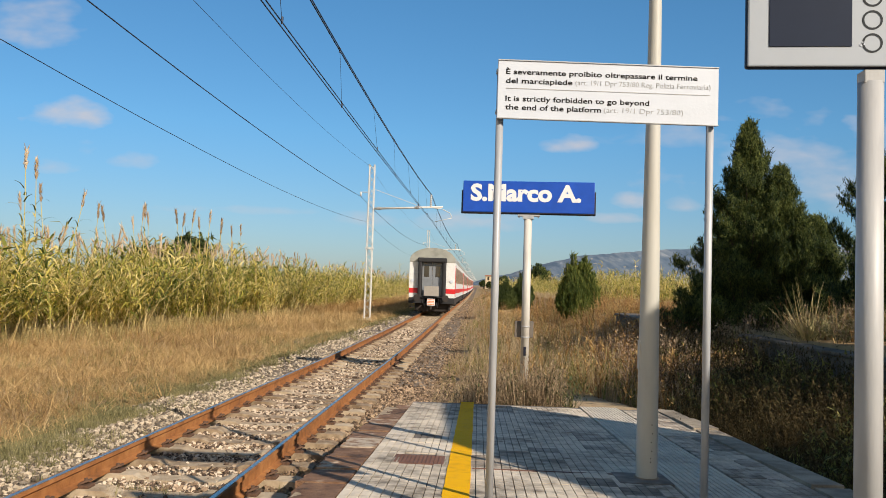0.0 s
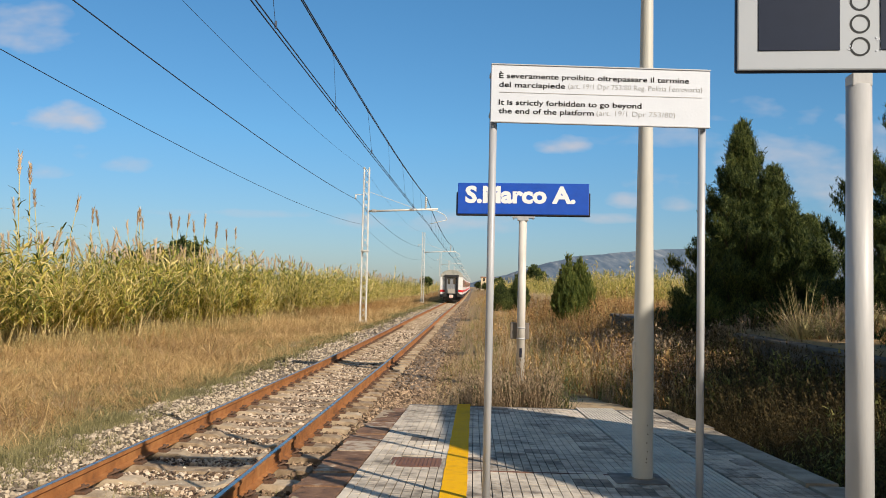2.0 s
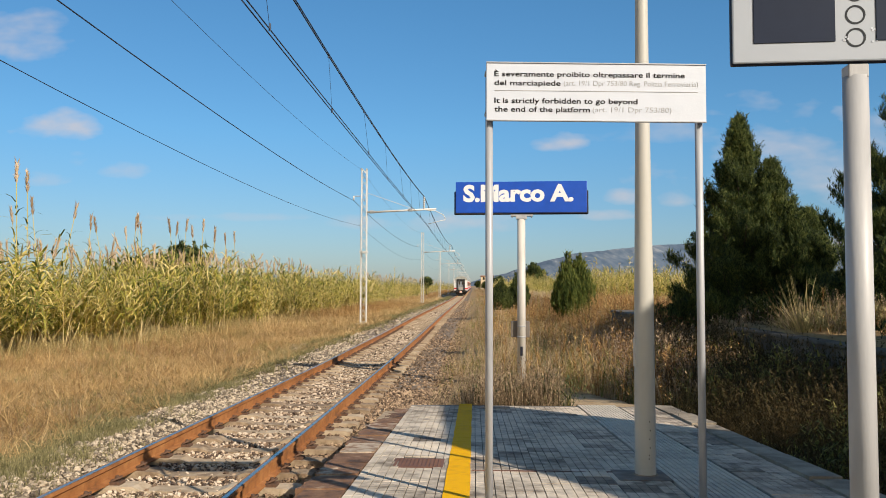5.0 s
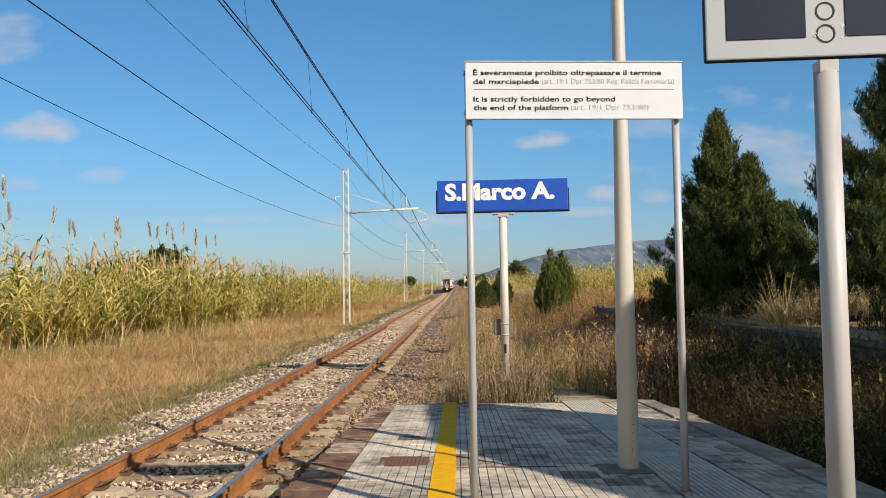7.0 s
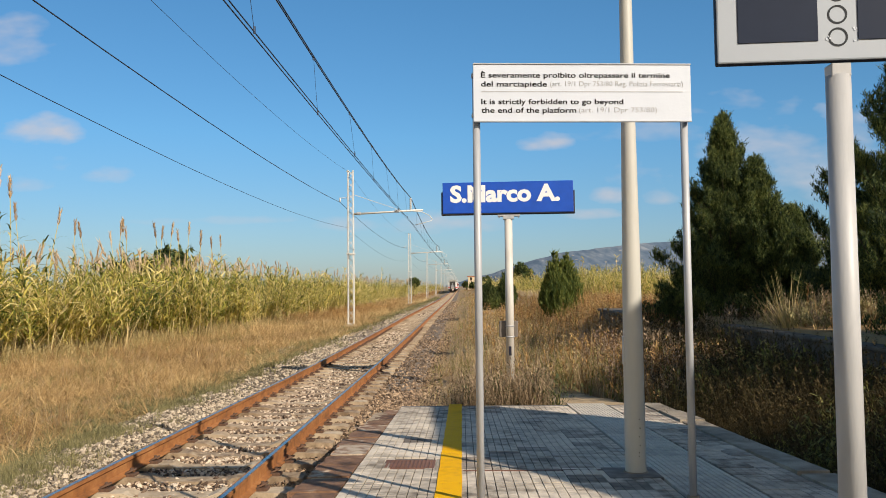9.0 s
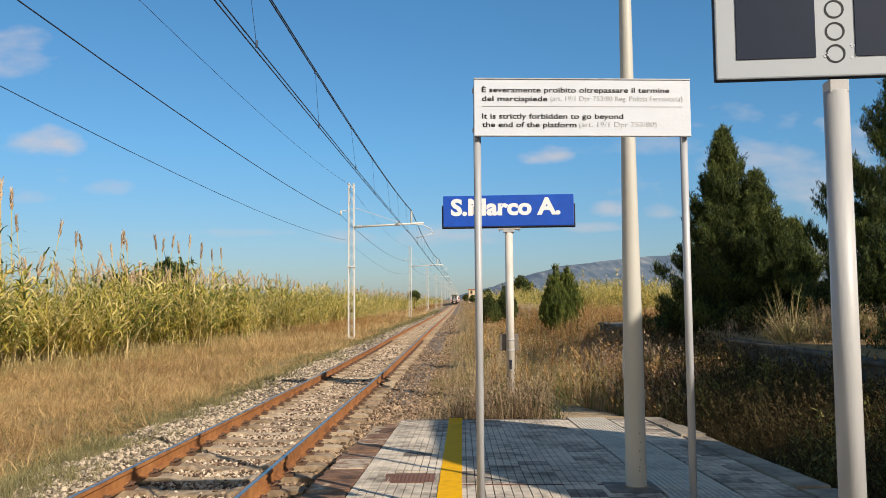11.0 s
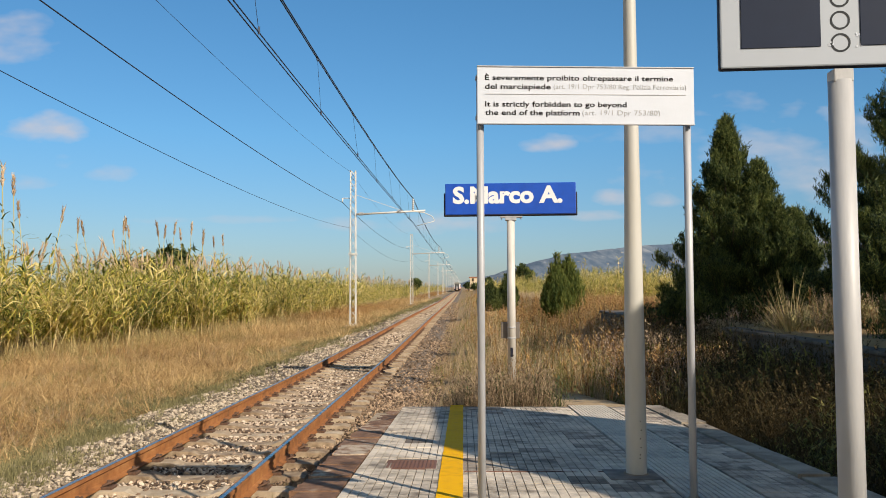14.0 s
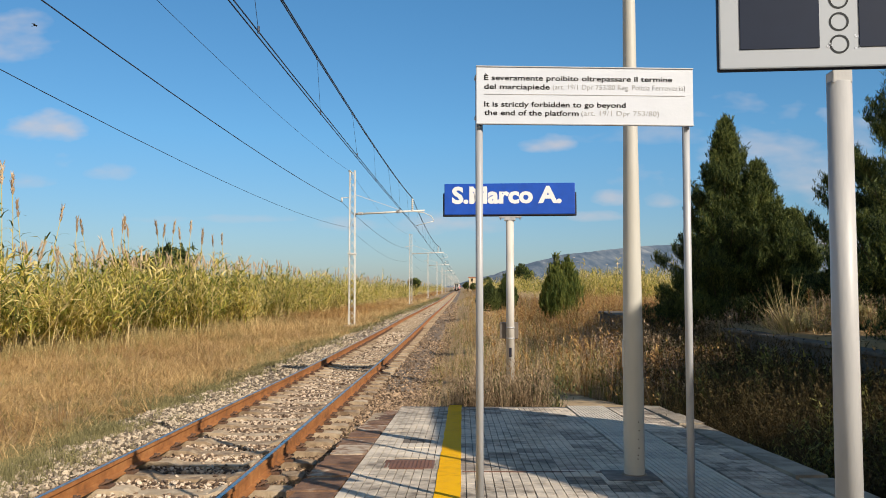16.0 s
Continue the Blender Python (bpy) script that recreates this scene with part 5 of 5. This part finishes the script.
    w = np.interp(y, [10, 13, 16, 30, 60, 400], [4.0, 5.0, 5.6, 6.5, 6.0, 6.0])
    left = np.interp(y, [10, 40, 60], [-0.75, -0.9, -1.35])
    x = left + rng.uniform(0, 1, len(y)) * w
    path = (y < 13.6) & (np.abs(x - np.interp(y, [10, 11, 12, 13.6], [1.88, 1.86, 1.74, 1.68])) < np.interp(y, [10, 13.6], [0.6, 0.22]))
    path |= (y < 16.5) & (x < 1.7) & (rng.uniform(0, 1, len(y)) < 0.45)
    x, y = x[~path], y[~path]
    h = np.where(rng.uniform(0, 1, len(y)) < 0.25, 0.75, 0.5) * rng.uniform(0.6, 1.3, len(y)) * np.clip(0.35 + (x + 0.75) * 0.4, 0.35, 1.0)
    h = h * np.where((y < 17) & (x < 1.8), 0.75, 1.0)
    h = h * np.where((np.abs(x - 0.8) < 0.5) & (y > 12.2) & (y < 15.3), 0.45, 1.0)
    pts = np.stack([x, y, ground_z(x, y) - 0.03], -1)
    r = rng.uniform(0, 1, len(y))
    red = r < np.clip(0.10 + 0.13 * (x - 1.8) + 0.18 * (y > 22), 0.05, 0.5)
    grn = (r > 0.78) & ~red
    tan = ~red & ~grn
    olive = tan & (rng.uniform(0, 1, len(y)) < np.where(x < 1.5, 0.3, 0.4))
    tan = tan & ~olive
    stuff("olive_grass", scatter(thin + stalks, pts[olive], h[olive], rng, 0.12), pale_olive, "pale olive grass and weeds past the platform", "grass")
    stuff("tall_dry_grass", scatter(thin + stalks, pts[tan], h[tan], rng, 0.12), dry_stalk, "tall dry yellow grass past the platform", "grass")
    stuff("russet_shrubs", scatter(bushy, pts[red], h[red] * 1.15, rng, 0.12), red_weed, "rust-brown withered shrubs past the platform", "weeds")
    stuff("green_shoots", scatter(bushy, pts[grn], h[grn] * 0.8, rng, 0.12), green_weed, "scattered green weeds among dry grass", "weeds")
    # weeds that spring up against the end of the platform
    y = rng.uniform(10.3, 11.2, 300)
    x = rng.uniform(-0.2, 1.15, 300)
    stuff("platform_end_stalks", scatter(stalks, np.stack([x, y, ground_z(x, y)], -1), rng.uniform(0.4, 0.95, 300), rng, 0.1), dull_weed,
          "brown withered stalks against the end of the platform", "weeds")
    y = rng.uniform(10.25, 11.4, 260)
    x = rng.uniform(-0.6, 1.2, 260)
    stuff("platform_end_weeds", scatter(stalks, np.stack([x, y, ground_z(x, y)], -1), rng.uniform(0.2, 0.7, 260), rng, 0.1), dull_weed,
          "withered weeds against the end of the platform", "weeds")
    # dark leafy sprigs among them
    sp = np.array([[0.40, 10.65], [0.50, 10.6], [0.92, 10.6], [0.98, 10.7], [1.22, 10.55], [1.3, 10.65], [0.02, 10.7], [0.86, 10.55]])
    sp = np.repeat(sp, 3, 0) + rng.normal(0, 0.05, (24, 2))
    stuff("dark_sprigs", scatter(bushy, np.column_stack([sp, ground_z(sp[:, 0], sp[:, 1])]), rng.uniform(0.55, 0.8, 24), rng, 0.1), dark_leaf,
          "dark green leafy sprigs at the end of the platform", "weeds")
    # shaded brambles between the platform and the dock, part of the shade in their colour
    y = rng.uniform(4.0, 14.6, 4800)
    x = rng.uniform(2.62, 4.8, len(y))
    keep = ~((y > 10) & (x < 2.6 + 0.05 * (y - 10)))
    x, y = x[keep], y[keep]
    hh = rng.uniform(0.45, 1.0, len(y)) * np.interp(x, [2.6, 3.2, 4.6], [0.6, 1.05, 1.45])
    stuff("brambles", scatter(tangle, np.stack([x, y, ground_z(x, y) - 0.03], -1), hh, rng, 0.2), shaded_bramble, "tangled brambles below the dock wall, coloured dark for the shade", "brambles")
    y = rng.uniform(4.0, 14.6, 1500)
    x = rng.uniform(2.62, 4.8, len(y))
    clump = np.sin(x * 2.3 + y * 1.1) + np.sin(y * 1.7 - x) + rng.normal(0, 0.5, len(y)) > 0.3
    x, y = x[clump], y[clump]
    hh = rng.uniform(0.35, 0.9, len(y)) * np.interp(x, [2.6, 3.2, 4.6], [0.6, 1.0, 1.4])
    stuff("shade_weeds", scatter(bushy, np.stack([x, y, ground_z(x, y) - 0.03], -1), hh, rng, 0.2), green_weed, "green weeds pushing up through the brambles", "weeds")
    y = rng.uniform(11.5, 18.9, 900)
    x = rng.uniform(2.7, 4.8, len(y))
    stuff("dead_twigs", scatter(tangle, np.stack([x, y, ground_z(x, y)], -1), rng.uniform(0.5, 1.05, len(y)), rng, 0.35), dead_wood, "grey dead twigs of brambles at the dock corner", "brambles")
    y = rng.uniform(14.0, 18.9, 1050)
    x = rng.uniform(3.3, 5.6, len(y))
    half = (rng.uniform(0, 1, len(y)) < 0.6) & (x > 3.8)
    pts = np.stack([x, y, np.minimum(ground_z(x, y), 0.3)], -1)
    stuff("bank_brambles", scatter(tangle, pts[half], rng.uniform(0.8, 1.35, int(half.sum())), rng, 0.25), shaded_bramble, "brambles over the bank beside the dock, coloured dark for the shade", "brambles")
    stuff("bank_weeds", scatter(bushy, pts[~half], rng.uniform(0.6, 1.1, int((~half).sum())), rng, 0.25), dull_weed, "brown weeds over the bank beside the dock", "weeds")
    y = np.concatenate([rng.uniform(11.2, 17.5, 330), rng.uniform(17.4, 18.9, 130)])
    x = np.concatenate([rng.uniform(2.75, 4.4, 330), rng.uniform(3.3, 4.9, 130)])
    stuff("rusty_scrub", scatter(bushy, np.stack([x, y, ground_z(x, y)], -1), rng.uniform(0.5, 0.95, len(y)) * np.where(y > 17.4, 1.35, 1.0), rng, 0.3), red_weed, "reddish brown scrub at the edge of the shade", "weeds")
    # growth on the dock
    y = np.concatenate([rng.uniform(6, 24, 700), rng.uniform(22, 42, 2200)])
    x = np.where(y < 22, rng.uniform(5.2, 12, len(y)), rng.uniform(3.2, 15, len(y)))
    pts = np.stack([x, y, ground_z(x, y)], -1)
    r = rng.uniform(0, 1, len(y)) < 0.6
    stuff("dock_grass", scatter(thin, pts[r], rng.uniform(0.25, 0.7, int(r.sum())), rng, 0.2), straw, "dry grass on the old dock", "grass")
    stuff("dock_scrub", scatter(bushy, pts[~r], rng.uniform(0.3, 0.8, int((~r).sum())), rng, 0.2), red_weed, "brown scrub on the old dock", "weeds")
    # tussock on the dock by the conifer, over a mound of low scrub
    e = [tuft(rng, 80, 1.1, 0.012, 0.40, 1.3, 4) for _ in range(2)]
    stuff("grass_tussock", scatter(e, np.array([[5.2, 12.4, 0.88], [5.45, 12.7, 0.88], [5.6, 12.2, 0.9]]), np.array([1.0, 0.7, 0.55]), rng, 0.1), pale_olive,
          "tall arching tussock of dry grass on the dock", "grass")
    y = rng.uniform(11.0, 13.6, 320)
    x = rng.uniform(5.05, 6.3, 320)
    hump = 0.36 * np.exp(-((x - 5.75) / 0.5) ** 2 - ((y - 12.0) / 0.9) ** 2)
    half = rng.uniform(0, 1, 320) < 0.5
    pts = np.stack([x, y, ground_z(x, y) + hump], -1)
    stuff("dock_mound", scatter(bushy, pts[half], rng.uniform(0.2, 0.45, int(half.sum())), rng, 0.3), dull_weed, "brown scrub heaped on the dock edge", "weeds")
    stuff("dock_mound", scatter(low, pts[~half], rng.uniform(0.12, 0.3, int((~half).sum())), rng, 0.3), grey_green_weed, "low grey-green plants on the dock edge", "weeds")
    # grass among the sleepers
    sp = np.array([[-3.1, 6.95], [-2.9, 6.85], [-3.25, 6.9], [-2.7, 6.9], [-1.66, 7.1], [-1.6, 7.4], [-1.5, 6.8], [-1.3, 9.9], [-1.3, 10.1], [-1.66, 6.8], [-1.4, 10.3], [-3.05, 6.75]])
    sp = np.repeat(sp, 5, 0) + rng.normal(0, 0.09, (60, 2))
    stuff("sleeper_weeds", scatter(verge, np.column_stack([sp, np.full(60, -0.25)]), rng.uniform(0.9, 1.6, 60), rng, 0.2), grey_green_weed,
          "small green weeds growing through the ballast", "weeds")


def conifer(name, label, x, y, z, height, radius, seed, mat, taper=1.0, dense=1.0, spread=0.35):
    """A conifer: trunk, limbs that sweep up to their tips, and side twigs set with fine sprays of scale leaves."""
    rng = np.random.default_rng(seed)
    t = thing(name, label, "tree", at=pose(x, y, z))
    bm = bmesh.new()
    pts = [(0.04 * math.sin(k * 1.3), 0.04 * math.cos(k), height * k / 6) for k in range(7)]
    for k, (a, b) in enumerate(zip(pts, pts[1:])):
        add_tube(bm, a, b, 0.13 * (1 - k / 6.3), 0.13 * (1 - (k + 1) / 6.3), 8, False)
    limbs = []
    n = int(170 * dense)
    for i in range(n):
        f = ((i + rng.uniform(0, 1)) / n) ** 1.1
        tip_z = height * (0.02 + 0.97 * f)
        a = i * 2.4 + rng.uniform(-0.4, 0.4)
        lobe = 1 + 0.16 * math.sin(3 * a + f * 9) + 0.12 * math.sin(f * 31 + a)
        r = radius * (1 - f) ** taper * rng.uniform(0.55, 1.08) * lobe + 0.04
        rise = rng.uniform(spread, spread + 0.5) + 0.4 * f
        h0 = max(0.04, tip_z - r * rise)
        p0 = np.array([0, 0, h0])
        out = np.array([math.cos(a), math.sin(a), 0])
        p1 = p0 + out * r * 0.62 + np.array([0, 0, (tip_z - h0) * 0.35])
        p2 = p0 + out * r + np.array([0, 0, tip_z - h0])
        limbs.append((p0, p1, p2, r, out))
        add_tube(bm, p0, p1, 0.03 * (1 - f) + 0.008, 0.010, 4, False)
        add_tube(bm, p1, p2, 0.010, 0.003, 4, False)
    part("trunk", bm, bark, t)
    sprays = []
    for _ in range(6):
        bits = []
        for j in range(6):
            b = j * 2.4 + rng.uniform(0, 0.8)
            k = 0.55 if j else 0.15
            bits.append(ribbon(rng, (0, 0, 0.010 * j), (math.cos(b) * k, math.sin(b) * k, rng.uniform(0.3, 1.0)), rng.uniform(0.035, 0.072), 0.011, -0.1, 1))
        sprays.append(gather(bits))
    P = []
    for p0, p1, p2, r, out in limbs:
        # tufts along the limb and its side twigs, each of many sprays
        m = int(15 * dense * (0.35 + r)) + 2
        u = rng.uniform(0.12, 1.0, m) ** 0.65
        c = p0 * ((1 - u) ** 2)[:, None] + p1 * (2 * u * (1 - u))[:, None] + p2 * (u ** 2)[:, None]
        side = np.array([-out[1], out[0], 0])
        w = (0.04 + 0.30 * r * (1.05 - u)) * rng.normal(0, 0.8, m)
        c = c + side * w[:, None] + np.array([0, 0, 1.0]) * (rng.normal(0, 0.05, m) + 0.3 * np.abs(w))[:, None]
        lift = rng.uniform(-0.3, 1.0, (m, 13, 1)) * min(1.0, 0.35 + r)
        push = (out * 0.07 + np.array([0, 0, 0.13]))[None, None] * lift
        P.append((c[:, None, :] + push + rng.normal(0, 0.034, (m, 13, 3)) * (1.35 - 0.35 * lift)).reshape(-1, 3))
    tip = np.column_stack([rng.normal(0, 0.05, 90), rng.normal(0, 0.05, 90), height * rng.uniform(0.86, 1.02, 90)])
    tip[:, :2] *= ((1.04 * height - tip[:, 2]) / (0.15 * height))[:, None]
    P = np.concatenate(P + [tip])
    P = P[P[:, 2] > 0.02]
    arr = scatter(sprays, P, rng.uniform(0.75, 1.5, len(P)), rng, 0.38)
    ob = new("foliage", mesh_from_arrays("foliage", *arr, mat))
    ob.parent = t
    return t


def cypress(label, x, y, z, height, radius, seed, mat):
    """A young cypress: many upright plumes that close into one flame."""
    rng = np.random.default_rng(seed)
    t = thing("cypress_bush", label, "bush", at=pose(x, y, z))
    bm = bmesh.new()
    spray = [gather([ribbon(rng, (0, 0, 0), (0.45 * math.cos(b), 0.45 * math.sin(b), 1), rng.uniform(0.06, 0.15), 0.024, 0.1, 1) for b in rng.uniform(0, 6.283, 9)]) for _ in range(4)]
    P = []
    for i in range(60):
        f = math.sqrt((i + 0.5) / 60)
        a = i * 2.4
        top = height * (1 - 0.62 * f ** 1.6) * rng.uniform(0.8, 1.05)
        p0 = np.array([0.25 * radius * f * math.cos(a), 0.25 * radius * f * math.sin(a), 0.0])
        p1 = np.array([0.85 * radius * f * math.cos(a), 0.85 * radius * f * math.sin(a), top])
        add_tube(bm, p0, p1, 0.016, 0.004, 4, False)
        u = rng.uniform(0.08, 1.0, 150) ** 0.9
        bow = np.sin(u * 3.1416)[:, None] * (p1 - p0) * (0.35, 0.35, 0)
        P.append(p0 + (p1 - p0) * u[:, None] + bow + rng.normal(0, 1, (150, 3)) * (0.03 + 0.085 * (1 - u))[:, None])
    P = np.concatenate(P)
    part("stems", bm, bark, t)
    ob = new("foliage", mesh_from_arrays("foliage", *scatter(spray, P[P[:, 2] > 0], rng.uniform(0.8, 1.4, int((P[:, 2] > 0).sum())), rng, 0.2), mat))
    ob.parent = t
    return t


def broadleaf(x, y, z, height, radius, seed, label):
    rng = np.random.default_rng(seed)
    t = thing("round_tree", label, "tree", at=pose(x, y, z))
    bm = bmesh.new()
    add_tube(bm, (0, 0, 0), (0, 0, height * 0.6), 0.18, 0.1, 8)
    leaf = [gather([ribbon(rng, (0, 0, 0), rng.normal(size=3), 0.32, 0.18, 0.2, 1) for _ in range(6)]) for _ in range(3)]
    P = []
    for i in range(26):
        d = rng.normal(size=3)
        d /= np.linalg.norm(d)
        c = np.array([0, 0, height * 0.66]) + d * radius * rng.uniform(0.3, 0.85) * (1, 1, 0.7)
        add_tube(bm, (0, 0, height * 0.4), c, 0.05, 0.02, 4, False)
        P.append(c + rng.normal(0, radius * 0.2, (90, 3)))
    P = np.concatenate(P)
    part("trunk", bm, bark, t)
    ob = new("crown", mesh_from_arrays("crown", *scatter(leaf, P, rng.uniform(0.8, 1.4, len(P)), rng, 0.5), conifer_green))
    ob.parent = t
    return t


build_reeds()
build_grass()
conifer("conifer", "dark green conifer with a pointed top on the old dock", 6.0, 17.6, 0.70, 4.80, 1.95, 1, conifer_green, 0.95, 1.3)
conifer("conifer", "bushy lower conifer beside a taller one", 6.55, 17.2, 0.70, 3.75, 1.4, 2, conifer_green, 0.85, 1.1)
conifer("conifer", "small conifer at the side of a larger one", 7.25, 17.0, 0.70, 2.60, 1.25, 3, conifer_green, 0.80, 1.1)
conifer("conifer", "big dark conifer in the shade of the dock", 8.05, 13.3, 0.7, 5.2, 2.65, 4, conifer_green, 0.62, 1.3)
# the next two stand out of view, added only to shade the brambles
conifer("conifer", "broad unseen conifer added to shade the brambles below the dock", 6.3, 8.5, 0.60, 3.4, 1.7, 16, conifer_green, 0.42, 0.8)
conifer("conifer", "unseen conifer added to shade the brambles near the platform", 7.9, 4.9, 0.70, 3.7, 1.6, 17, conifer_green, 0.6, 0.5)
cypress("young green cypress bush among dry scrub", 3.66, 30.0, 0.5, 2.5, 0.72, 5, cypress_green)
cypress("young green cypress bush close beside another", 4.12, 30.2, 0.6, 2.4, 0.66, 15, cypress_green)
cypress("low dark cypress bush among dry scrub", 1.6, 46.0, 0.30, 1.75, 0.85, 7, conifer_green)
cypress("low dark cypress bush close beside another", 2.65, 46.4, 0.35, 2.3, 0.75, 27, conifer_green)
broadleaf(12.0, 150, 0.3, 5.8, 2.1, 9, "dark round tree far across the fields")
broadleaf(-24.5, 64, -0.55, 5.3, 2.4, 10, "dark tree behind the reeds")
broadleaf(-29.5, 68, -0.55, 4.6, 2.0, 12, "low dark tree behind the reeds")
broadleaf(-11.9, 192, -0.55, 4.8, 1.4, 13, "dark tree far along the reeds")
broadleaf(2.2, 345, 0.0, 3.6, 1.7, 14, "far tree beside the line")
broadleaf(4.6, 286, -0.2, 3.0, 2.0, 18, "low far bush before the yellow house")
broadleaf(9.0, 290, 0.0, 4.4, 2.6, 15, "far tree beside the yellow house")

# scraps of litter in the weeds
for k, (x, y, col) in enumerate(((0.42, 12.9, sign_blue), (0.52, 13.0, hatch_orange))):
    bm = bmesh.new()
    bmesh.ops.create_icosphere(bm, subdivisions=2, radius=0.05)
    for v in bm.verts:
        v.co = v.co * (1 + 0.5 * noise.noise(v.co * 30 + Vector((k, 0, 0))))
        v.co.z *= 0.6
    tagged(part("litter", bm, col, at=pose(x, y, float(ground_z(x, y)) + 0.03)), "crumpled scrap of coloured plastic in the weeds", "litter")

# far yellow house
hs = thing("house", "small far yellow house with a tiled roof", "house", at=pose(5.0, 300, 0.3))
hw = part("wall", boxes(((-2.4, 0, 0), (2.4, 7, 5.0))), house_wall, hs)
part("roof", boxes(((-2.7, -0.3, 5.0), (2.7, 7.3, 5.3))), roof_tile_mat, hs)
for x in (-1.3, 1.0):
    for z in (0.9, 3.5):
        part("window", boxes(((x - 0.4, -0.03, z), (x + 0.4, 0.02, z + 1.2))), window_glass, hw)

# far hills, the haze of the distance put into their colour
bm = bmesh.new()
cols, HILL_ROWS = [], []
for i in range(161):
    a = -0.02 + 0.75 * i / 160
    d = 3000.0
    r = np.interp(a, [-0.02, 0.0, 0.022, 0.06, 0.10, 0.125, 0.155, 0.19, 0.24, 0.4, 0.55, 0.75], [10, 22, 40, 72, 107, 128, 138, 150, 164, 190, 205, 190]) + 5 * noise.noise((a * 40, 0, 0)) + 3 * noise.noise((a * 130, 3, 0))
    row = []
    for k in range(7):
        f = k / 6
        dd = d + 900 * f
        row.append(bm.verts.new((a * dd, dd, -5 + r * (dd / d) * f ** 0.7 + 9 * noise.noise((a * 30, f * 4, 5)) * f * (1 - f))))
    cols.append(row)
    HILL_ROWS.append([tuple(v.co) for v in row])
for a, b in zip(cols, cols[1:]):
    for k in range(6):
        f = bm.faces.new((a[k], b[k], b[k + 1], a[k + 1]))
        f.smooth = True
tagged(part("backdrop_hills", bm, hazy_hill_mat), "far hills with scattered houses, haze put in as blue-grey", "hills", kind="structure")

# pale houses scattered over the far hills
rv = np.random.default_rng(31)
bm = bmesh.new()
for _ in range(40):
    i, k = int(rv.integers(30, 110)), int(rv.integers(3, 6))
    base = HILL_ROWS[i][k]
    w, h = rv.uniform(3, 8), rv.uniform(1, 4)
    add_box(bm, (base[0] - w, base[1] - 5, base[2] - 3), (base[0] + w, base[1] + 5, base[2] + h))
tagged(part("far_village", bm, plaster), "pale houses scattered over the far hills", "houses", kind="stuff")

motions()
